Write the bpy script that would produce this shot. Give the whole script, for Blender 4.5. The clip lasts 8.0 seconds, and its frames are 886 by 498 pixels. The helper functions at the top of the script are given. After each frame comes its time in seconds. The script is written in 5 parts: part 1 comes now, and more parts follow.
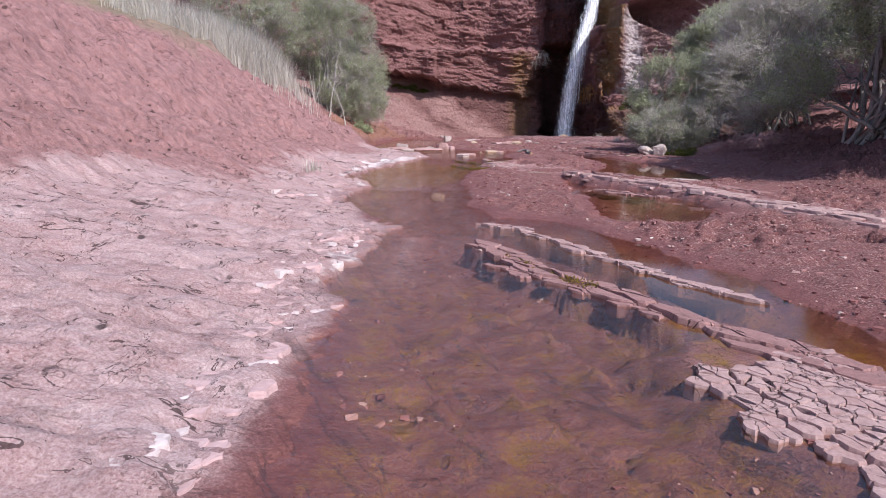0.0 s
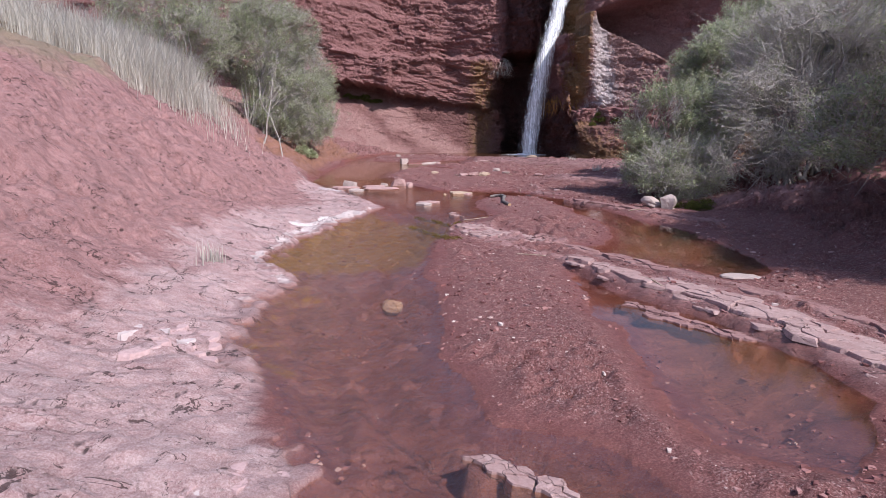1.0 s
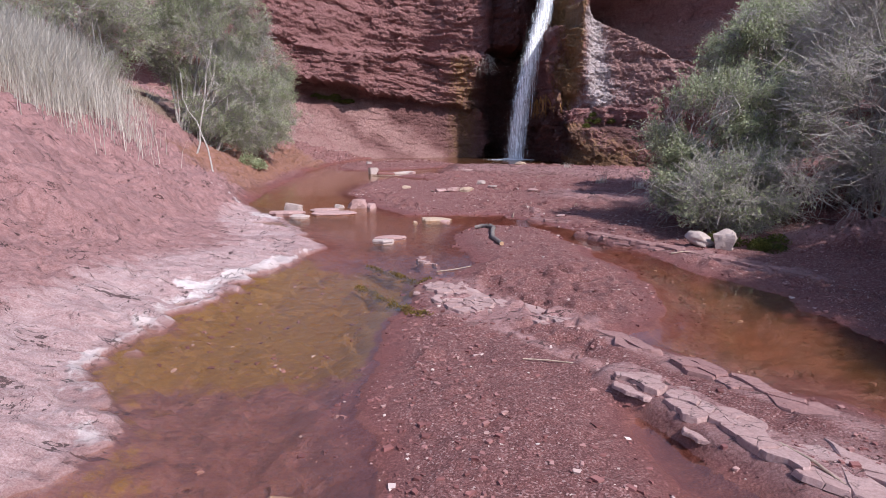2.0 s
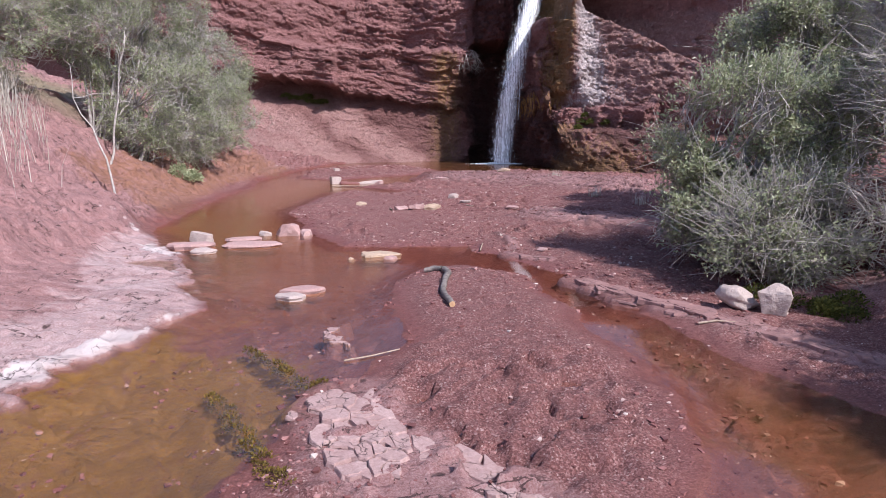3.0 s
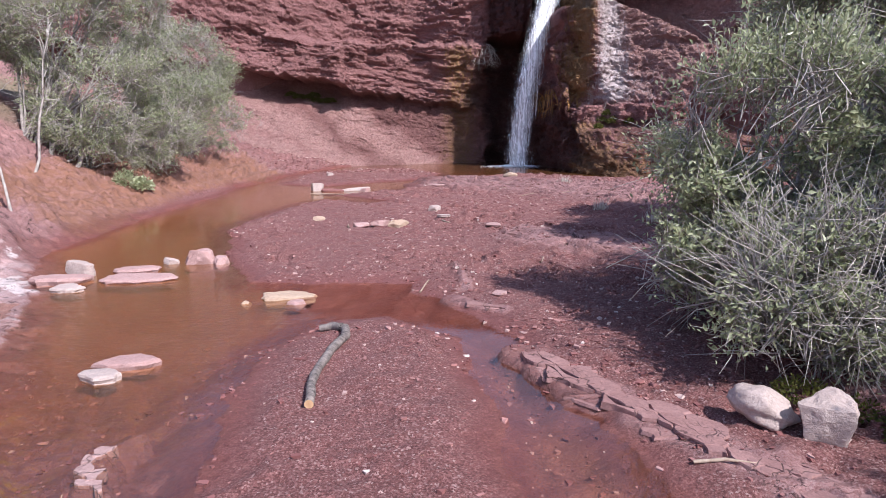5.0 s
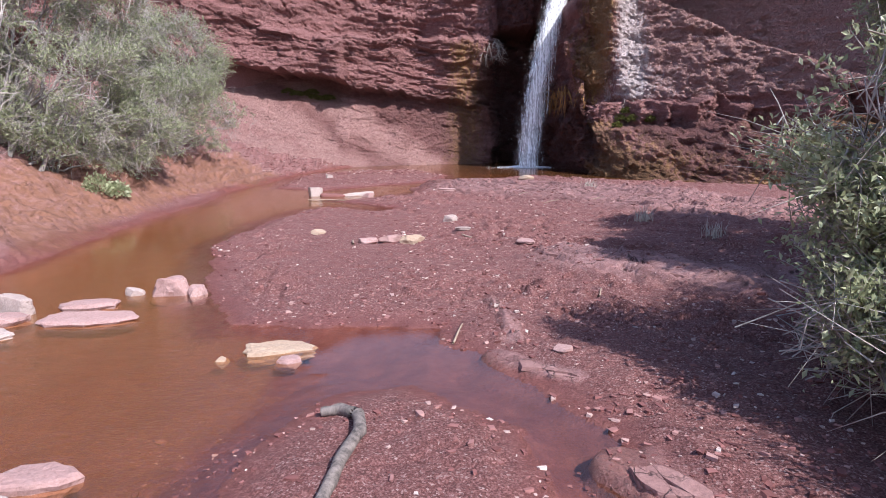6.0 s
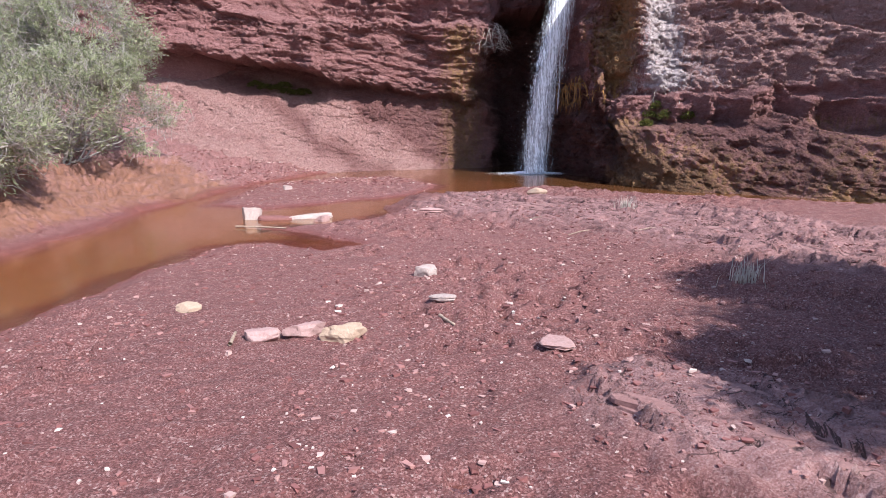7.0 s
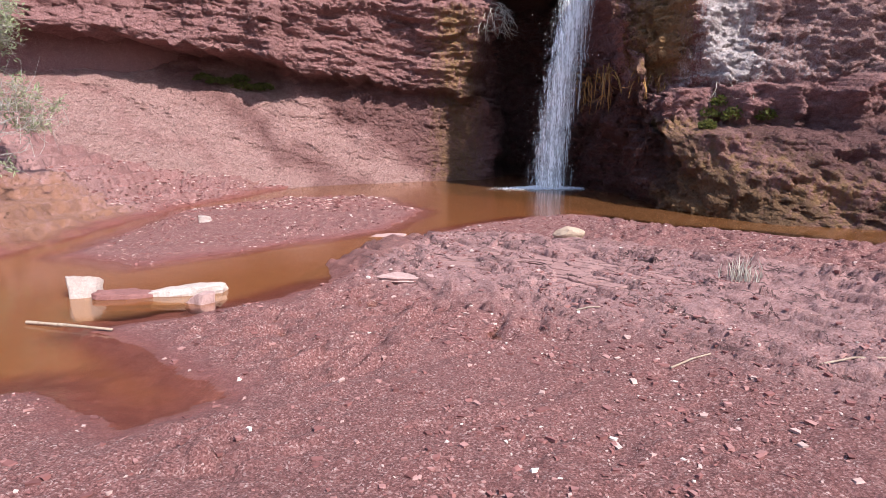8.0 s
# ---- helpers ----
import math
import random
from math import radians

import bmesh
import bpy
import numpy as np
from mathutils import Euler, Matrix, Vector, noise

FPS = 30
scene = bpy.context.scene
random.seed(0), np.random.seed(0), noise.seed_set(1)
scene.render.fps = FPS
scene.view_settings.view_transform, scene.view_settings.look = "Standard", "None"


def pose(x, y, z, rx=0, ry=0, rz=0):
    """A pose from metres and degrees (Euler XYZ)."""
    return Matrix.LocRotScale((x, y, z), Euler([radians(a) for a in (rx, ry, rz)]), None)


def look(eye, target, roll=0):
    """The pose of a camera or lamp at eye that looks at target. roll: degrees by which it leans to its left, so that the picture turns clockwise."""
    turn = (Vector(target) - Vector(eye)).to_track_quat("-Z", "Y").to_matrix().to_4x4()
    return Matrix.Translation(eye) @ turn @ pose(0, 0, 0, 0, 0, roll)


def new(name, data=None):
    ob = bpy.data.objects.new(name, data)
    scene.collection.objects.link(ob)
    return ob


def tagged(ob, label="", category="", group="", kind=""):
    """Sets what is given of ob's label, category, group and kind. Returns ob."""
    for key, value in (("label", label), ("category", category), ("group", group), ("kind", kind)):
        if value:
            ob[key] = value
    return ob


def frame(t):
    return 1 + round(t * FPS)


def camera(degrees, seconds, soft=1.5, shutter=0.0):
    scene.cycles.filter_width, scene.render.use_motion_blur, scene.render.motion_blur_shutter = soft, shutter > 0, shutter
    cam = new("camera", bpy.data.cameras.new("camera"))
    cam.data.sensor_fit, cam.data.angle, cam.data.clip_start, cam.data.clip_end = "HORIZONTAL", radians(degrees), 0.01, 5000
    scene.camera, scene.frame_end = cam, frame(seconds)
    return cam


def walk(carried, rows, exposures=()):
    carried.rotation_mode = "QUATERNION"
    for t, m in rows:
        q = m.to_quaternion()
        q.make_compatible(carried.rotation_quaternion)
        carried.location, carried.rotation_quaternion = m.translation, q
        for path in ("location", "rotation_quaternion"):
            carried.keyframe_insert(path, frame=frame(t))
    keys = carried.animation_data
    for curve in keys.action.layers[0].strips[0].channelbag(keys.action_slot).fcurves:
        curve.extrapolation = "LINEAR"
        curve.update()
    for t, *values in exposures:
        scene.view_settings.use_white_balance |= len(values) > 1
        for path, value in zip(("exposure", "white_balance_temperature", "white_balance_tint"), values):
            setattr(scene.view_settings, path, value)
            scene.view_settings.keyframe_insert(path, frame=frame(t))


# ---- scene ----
cam = camera(69.4, 8.0, soft=0.65)
PATH = [
    (0, (0.878, 0.129, 0.37), (0.739, 2.091, 0.006), 0.5),
    (0.5, (0.729, 1.463, 0.71), (0.614, 3.426, 0.345), 0.5),
    (1, (0.682, 2.841, 1.055), (0.677, 4.808, 0.693), 0.6),
    (1.5, (0.697, 4.276, 1.123), (0.725, 6.243, 0.761), 0.6),
    (1.7, (0.751, 4.895, 1.139), (0.786, 6.862, 0.779), 0.5),
    (2.8, (1.295, 7.582, 1.233), (1.361, 9.548, 0.872), -0.0),
    (3, (1.451, 7.955, 1.254), (1.516, 9.922, 0.893), -0.0),
    (3.5, (1.815, 8.582, 1.241), (1.805, 10.549, 0.88), -0.0),
    (4, (2.102, 8.936, 1.199), (2.046, 10.902, 0.837), -0.1),
    (4.5, (2.386, 9.37, 1.274), (2.332, 11.336, 0.913), -0.2),
    (4.7, (2.462, 9.545, 1.268), (2.413, 11.511, 0.908), -0.2),
    (5.8, (2.134, 10.655, 1.285), (2.093, 12.62, 0.918), -0.3),
    (6, (2.112, 11.095, 1.275), (2.074, 13.061, 0.91), -0.2),
    (6.5, (2.174, 12.593, 1.242), (2.137, 14.559, 0.878), -0.2),
    (7, (2.307, 14.542, 1.273), (2.268, 16.508, 0.906), -0.2),
    (7.5, (2.465, 16.772, 1.291), (2.424, 18.738, 0.924), -0.4),
    (8, (2.443, 18.59, 1.35), (2.406, 20.556, 0.984), -0.3),
]
walk(cam, [(t, look(eye, target, roll)) for t, eye, target, roll in PATH], exposures=[(0, .26, 6150, 15.5), (1.5, .21, 6150, 16.5), (3, .42, 6100, 16.5), (6.5, .64, 6150, 15), (8, .83, 6350, 11)])

# ---------------------------------------------------------------- light
SUN_DIR = Vector((0.66, -0.68, 0.96)).normalized()
world = bpy.data.worlds.new("world")
scene.world = world
world.use_nodes = True
wn = world.node_tree
sky = wn.nodes.new("ShaderNodeTexSky")
sky.sky_type = "NISHITA"
sky.sun_disc = False
sky.sun_elevation = math.asin(SUN_DIR.z)
sky.sun_rotation = math.atan2(SUN_DIR.x, SUN_DIR.y)
wn.links.new(sky.outputs[0], wn.nodes["Background"].inputs[0])
wn.nodes["Background"].inputs[1].default_value = 0.15
sun = new("sun", bpy.data.lights.new("sun", "SUN"))
sun.data.energy = 4.6
sun.data.angle = radians(0.55)
sun.data.color = (1.0, 0.95, 0.88)
sun.matrix_world = look(SUN_DIR * 60, (0, 0, 0))


# ---------------------------------------------------------------- materials
def nodes_of(name, rough=0.9):
    m = bpy.data.materials.new(name)
    m.use_nodes = True
    t = m.node_tree
    b = t.nodes["Principled BSDF"]
    b.inputs["Roughness"].default_value = rough
    return m, t, b


def tex_noise(t, vec, scale, detail=6, rough=0.6, dist=0.0):
    n = t.nodes.new("ShaderNodeTexNoise")
    n.inputs["Scale"].default_value = scale
    n.inputs["Detail"].default_value = detail
    n.inputs["Roughness"].default_value = rough
    n.inputs["Distortion"].default_value = dist
    if vec is not None:
        t.links.new(vec, n.inputs["Vector"])
    return n.outputs["Fac"]


def tex_voronoi(t, vec, scale, feature="F1", out="Distance"):
    n = t.nodes.new("ShaderNodeTexVoronoi")
    n.feature = feature
    n.inputs["Scale"].default_value = scale
    t.links.new(vec, n.inputs["Vector"])
    return n.outputs[out]


def ramp(t, fac, stops):
    r = t.nodes.new("ShaderNodeValToRGB")
    while len(r.color_ramp.elements) < len(stops):
        r.color_ramp.elements.new(0.5)
    for e, (p, c) in zip(r.color_ramp.elements, stops):
        e.position = p
        e.color = (*c, 1) if len(c) == 3 else c
    t.links.new(fac, r.inputs[0])
    return r.outputs[0]


def span(t, v, a, b, c=0.0, d=1.0):
    n = t.nodes.new("ShaderNodeMapRange")
    for i, q in enumerate((a, b, c, d)):
        n.inputs[i + 1].default_value = q
    t.links.new(v, n.inputs[0])
    return n.outputs[0]


def mix(t, fac, a, b, mode="MIX"):
    n = t.nodes.new("ShaderNodeMix")
    n.data_type = "RGBA"
    n.blend_type = mode
    for i, v in ((0, fac), (6, a), (7, b)):
        if isinstance(v, (int, float)):
            n.inputs[i].default_value = v
        elif isinstance(v, tuple):
            n.inputs[i].default_value = (*v, 1)
        else:
            t.links.new(v, n.inputs[i])
    return n.outputs[2]


def calc(t, op, a, b=0.0):
    n = t.nodes.new("ShaderNodeMath")
    n.operation = op
    for i, v in ((0, a), (1, b)):
        if isinstance(v, (int, float)):
            n.inputs[i].default_value = v
        else:
            t.links.new(v, n.inputs[i])
    return n.outputs[0]


def bump(t, b, height, strength, distance, prev=None):
    n = t.nodes.new("ShaderNodeBump")
    n.inputs["Strength"].default_value = strength
    n.inputs["Distance"].default_value = distance
    t.links.new(height, n.inputs["Height"])
    if prev is not None:
        t.links.new(prev, n.inputs["Normal"])
    t.links.new(n.outputs[0], b.inputs["Normal"])
    return n.outputs[0]


def coords(t, scale=(1, 1, 1), rot=(0, 0, 0)):
    c = t.nodes.new("ShaderNodeTexCoord")
    m = t.nodes.new("ShaderNodeMapping")
    m.inputs["Scale"].default_value = scale
    m.inputs["Rotation"].default_value = rot
    t.links.new(c.outputs["Object"], m.inputs["Vector"])
    return m.outputs[0]


def channels(t, name):
    a = t.nodes.new("ShaderNodeAttribute")
    a.attribute_name = name
    s = t.nodes.new("ShaderNodeSeparateColor")
    t.links.new(a.outputs["Color"], s.inputs[0])
    return s.outputs[0], s.outputs[1], s.outputs[2], a.outputs["Alpha"]


RED_D, RED_M, RED_L = (0.13, 0.042, 0.040), (0.24, 0.085, 0.080), (0.36, 0.165, 0.155)


def cracks(t, vec, scale, width, seed_scale=3.0):
    """Thin dark joints between irregular plates: 1 in a joint, 0 on a plate."""
    n = t.nodes.new("ShaderNodeTexNoise")
    n.inputs["Scale"].default_value = seed_scale
    n.inputs["Detail"].default_value = 4
    t.links.new(vec, n.inputs["Vector"])
    w = t.nodes.new("ShaderNodeVectorMath")
    w.operation = "MULTIPLY_ADD"
    w.inputs[1].default_value = (.35, .35, .35)
    t.links.new(n.outputs["Color"], w.inputs[0])
    t.links.new(vec, w.inputs[2])
    d = tex_voronoi(t, w.outputs[0], scale, "DISTANCE_TO_EDGE")
    return span(t, d, 0, width, 1, 0)


def flakes(t, vec, scale, warp=.3, seed_scale=2.5):
    """A random height for each broken flake of rock."""
    n = t.nodes.new("ShaderNodeTexNoise")
    n.inputs["Scale"].default_value = seed_scale
    n.inputs["Detail"].default_value = 6
    n.inputs["Roughness"].default_value = .7
    t.links.new(vec, n.inputs["Vector"])
    w = t.nodes.new("ShaderNodeVectorMath")
    w.operation = "MULTIPLY_ADD"
    w.inputs[1].default_value = (warp, warp, warp)
    t.links.new(n.outputs["Color"], w.inputs[0])
    t.links.new(vec, w.inputs[2])
    c = t.nodes.new("ShaderNodeSeparateColor")
    t.links.new(tex_voronoi(t, w.outputs[0], scale, out="Color"), c.inputs[0])
    return c.outputs[0]


def ground_material():
    m, t, b = nodes_of("ground_rock_and_gravel")
    v = coords(t)
    vs = coords(t, (1, 1.9, 1.2), (0, 0, 0.2))
    shelf, wet, soil, moss = channels(t, "mask")
    crust, gravel, grass, ochre = channels(t, "mask2")
    # gravelly red mud
    n1 = tex_noise(t, v, 1.3, 5)
    n2 = tex_noise(t, v, 22, 6, 0.7)
    n7 = tex_noise(t, v, 95, 4, 0.75)
    mud = ramp(t, n2, [(0.3, (0.065, 0.016, 0.016)), (0.5, (0.165, 0.050, 0.048)), (0.72, (0.29, 0.108, 0.102))])
    mud = mix(t, span(t, n1, 0.35, 0.65, 0, 0.35), mud, (0.20, 0.076, 0.073))
    mud = mix(t, 0.55, mud, ramp(t, n7, [(0.38, (0.022, 0.007, 0.007)), (0.5, (0.17, 0.060, 0.056)), (0.64, (0.52, 0.29, 0.275))]))
    grain = t.nodes.new("ShaderNodeSeparateColor")
    t.links.new(tex_voronoi(t, v, 115, out="Color"), grain.inputs[0])
    chip = ramp(t, grain.outputs[0], [(0.0, (0.05, 0.015, 0.015)), (0.6, (0.19, 0.074, 0.068)), (0.85, (0.36, 0.19, 0.18)), (1.0, (0.55, 0.42, 0.40))])
    mud = mix(t, calc(t, "MULTIPLY", gravel, span(t, n2, .40, .62, .1, .75)), mud, chip)
    # bedrock in thin broken sheets: each sheet ends in a sharp rim
    n3 = tex_noise(t, vs, 4, 8, 0.68, 0.4)
    n4 = tex_noise(t, vs, 34, 5, 0.75)
    n8 = tex_noise(t, v, 2.3, 5, .65)
    vj = coords(t, (.7, 1.7, 1.6), (0, 0, .12))
    fray = calc(t, "MULTIPLY", n4, .045)
    fl = flakes(t, coords(t, (.8, 2.0, 1.5), (0, 0, .1)), 3.2, .28)
    fl2 = flakes(t, coords(t, (1, 2.1, 1.5), (0, 0, .2)), 11, .16, 6)
    lam = calc(t, "FRACT", calc(t, "MULTIPLY", calc(t, "ADD", tex_noise(t, vj, 1.5, 3, .55, .3), fray), 8))
    lam2 = calc(t, "FRACT", calc(t, "MULTIPLY", calc(t, "ADD", tex_noise(t, vj, 4.6, 3, .55, .2), fray), 5))
    long_v = coords(t, (.55, 2.3, 1.6), (0, 0, .08))
    bold = calc(t, "FRACT", calc(t, "MULTIPLY", calc(t, "ADD", tex_noise(t, long_v, 1.2, 4, .6, .5), fray), 7))
    patchy = tex_noise(t, long_v, 2.4, 4, .6)
    rim = calc(t, "LESS_THAN", bold, calc(t, "MULTIPLY", calc(t, "MAXIMUM", calc(t, "SUBTRACT", patchy, .50), 0.0), .75))
    rim2 = calc(t, "MULTIPLY", span(t, lam2, .05, .0), span(t, n8, .52, .40))
    pit = calc(t, "MULTIPLY", span(t, tex_voronoi(t, vs, 5), .16, .08), span(t, n8, .56, .64))
    # cracks and holes along the beds of the slope
    va = coords(t, (2.6, .75, 2.6), (0, 0, .05))
    bedded = calc(t, "FRACT", calc(t, "MULTIPLY", calc(t, "ADD", tex_noise(t, va, 1.5, 5, .62, .4), fray), 9))
    split = calc(t, "LESS_THAN", bedded, calc(t, "MULTIPLY", calc(t, "MAXIMUM", calc(t, "SUBTRACT", tex_noise(t, va, 2.7, 4, .6), .52), 0.0), 1.0))
    bedded2 = calc(t, "FRACT", calc(t, "MULTIPLY", calc(t, "ADD", tex_noise(t, va, 5.2, 4, .6, .3), fray), 6))
    split2 = calc(t, "MULTIPLY", span(t, bedded2, .09, .02), span(t, tex_noise(t, va, 6.1, 3), .52, .62))
    hole = calc(t, "MULTIPLY", span(t, tex_voronoi(t, coords(t, (6, 3.2, 6)), 1.9), .22, .12), span(t, tex_noise(t, v, 3.1, 4), .54, .62))
    strike = t.nodes.new("ShaderNodeMapping")
    strike.inputs["Scale"].default_value = (.5, 2.6, 1)
    t.links.new(coords(t, (1, 1, 1), (0, 0, .95)), strike.inputs["Vector"])
    sv = strike.outputs[0]
    joint = calc(t, "FRACT", calc(t, "MULTIPLY", calc(t, "ADD", tex_noise(t, sv, 1.3, 4, .6, .4), fray), 7))
    joint = calc(t, "LESS_THAN", joint, calc(t, "MULTIPLY", calc(t, "MAXIMUM", calc(t, "SUBTRACT", tex_noise(t, sv, 2.1, 4, .6), .47), 0.0), 1.3))
    place = t.nodes.new("ShaderNodeSeparateXYZ")
    t.links.new(v, place.inputs[0])
    lower = calc(t, "MULTIPLY", span(t, wet, .75, 1.0), span(t, place.outputs[1], 8.5, 5.5))
    outcrop = calc(t, "MULTIPLY", calc(t, "SUBTRACT", 1.0, soil), calc(t, "MULTIPLY", span(t, place.outputs[1], 19.5, 20.5), span(t, place.outputs[0], 1.2, 1.8)))
    joint = calc(t, "MULTIPLY", joint, calc(t, "ADD", lower, calc(t, "MULTIPLY", outcrop, 1.5)))
    rock = ramp(t, n3, [(0.3, (0.15, 0.056, 0.054)), (0.5, (0.27, 0.115, 0.109)), (0.7, (0.42, 0.215, 0.205))])
    rock = mix(t, 0.33, rock, ramp(t, n4, [(0.32, (0.07, 0.028, 0.028)), (0.5, (0.28, 0.135, 0.13)), (0.68, (0.52, 0.33, 0.32))]))
    # pale worn shelf
    n6 = tex_noise(t, v, 7, 6, 0.7)
    n5 = tex_noise(t, vs, 1.7, 8, 0.66, 0.5)
    pale = ramp(t, n5, [(0.30, (0.27, 0.14, 0.138)), (0.46, (0.38, 0.232, 0.23)), (0.66, (0.52, 0.385, 0.383))])
    pale = mix(t, 0.33, pale, ramp(t, n4, [(0.32, (0.14, 0.065, 0.065)), (0.5, (0.40, 0.26, 0.255)), (0.68, (0.72, 0.60, 0.59))]))
    pale = mix(t, span(t, fl, 0, 1, .25, 0), pale, (0.27, 0.14, 0.14))
    pale = mix(t, span(t, fl2, .55, 1, 0, .30), pale, (0.62, 0.50, 0.495))
    grit = ramp(t, n7, [(0.36, (0.10, 0.04, 0.04)), (0.5, (0.45, 0.30, 0.295)), (0.66, (0.80, 0.68, 0.67))])
    pale = mix(t, .3, pale, grit)
    rock = mix(t, .24, rock, grit)
    rock = mix(t, span(t, fl2, .0, .5, .3, 0), rock, (0.16, 0.065, 0.065))
    col = mix(t, soil, rock, mix(t, calc(t, "MULTIPLY", wet, .35), mud, (0.30, 0.10, 0.085)))
    f = span(t, calc(t, "ADD", shelf, calc(t, "MULTIPLY", calc(t, "SUBTRACT", n3, 0.5), 1.1)), 0.35, 0.65)
    col = mix(t, f, col, pale)
    f = span(t, calc(t, "ADD", crust, calc(t, "MULTIPLY", calc(t, "SUBTRACT", n6, 0.5), 2.2)), 0.5, 0.8)
    col = mix(t, f, col, mix(t, n4, (0.50, 0.40, 0.395), (0.80, 0.73, 0.725)))
    stony = calc(t, "SUBTRACT", 1.0, soil)
    line = calc(t, "MULTIPLY", stony, calc(t, "MAXIMUM", calc(t, "MAXIMUM", calc(t, "MAXIMUM", rim, pit), calc(t, "MULTIPLY", rim2, .25)), calc(t, "MAXIMUM", calc(t, "MAXIMUM", split, hole), calc(t, "MULTIPLY", split2, .35))))
    col = mix(t, calc(t, "MULTIPLY", line, .82), col, (0.035, 0.014, 0.014))
    col = mix(t, calc(t, "MULTIPLY", joint, .5), col, (0.03, 0.011, 0.010))
    bedtone = mix(t, span(t, n6, .38, .62), (0.16, 0.045, 0.035), (0.44, 0.20, 0.15))
    col = mix(t, calc(t, "MULTIPLY", calc(t, "MULTIPLY", span(t, wet, .8, 1.0), span(t, n4, .35, .65)), calc(t, "SUBTRACT", .55, calc(t, "MULTIPLY", joint, .5))), col, bedtone)
    f = span(t, calc(t, "ADD", ochre, calc(t, "MULTIPLY", calc(t, "SUBTRACT", n6, 0.5), 1.2)), 0.5, 0.9)
    col = mix(t, calc(t, "MULTIPLY", f, .8), col, mix(t, n7, (0.10, 0.038, 0.022), (0.36, 0.17, 0.09)))
    f = span(t, calc(t, "ADD", moss, calc(t, "ADD", calc(t, "MULTIPLY", calc(t, "SUBTRACT", n6, 0.5), 2.2), calc(t, "MULTIPLY", calc(t, "SUBTRACT", n7, 0.5), 1.3))), 0.5, 0.85)
    col = mix(t, f, col, mix(t, n2, mix(t, n7, (0.05, 0.022, 0.006), (0.34, 0.17, 0.035)), mix(t, n7, (0.16, 0.085, 0.015), (0.72, 0.46, 0.09))))
    col = mix(t, grass, col, mix(t, n7, (0.10, 0.07, 0.045), (0.34, 0.28, 0.20)))
    # wet ground is darker and shinier
    col = mix(t, calc(t, "MULTIPLY", wet, 0.38), col, mix(t, 1.0, col, (0.50, 0.33, 0.29), "MULTIPLY"))
    t.links.new(col, b.inputs["Base Color"])
    t.links.new(span(t, wet, 0, 1, 0.92, 0.45), b.inputs["Roughness"])
    p = bump(t, b, n3, 0.6, 0.04)
    p = bump(t, b, n4, 0.4, 0.012, p)
    sheets = calc(t, "MULTIPLY", stony, calc(t, "ADD", lam, calc(t, "MULTIPLY", lam2, .6)))
    p = bump(t, b, sheets, 0.5, 0.012, p)
    p = bump(t, b, calc(t, "MULTIPLY", stony, calc(t, "ADD", fl, calc(t, "MULTIPLY", fl2, .6))), 0.8, 0.014, p)
    p = bump(t, b, calc(t, "SUBTRACT", 1.0, line), 0.9, 0.03, p)
    p = bump(t, b, calc(t, "MULTIPLY", n2, span(t, soil, 0, 1, .45, 1)), 0.8, 0.024, p)
    bump(t, b, n7, 0.8, 0.008, p)
    return m


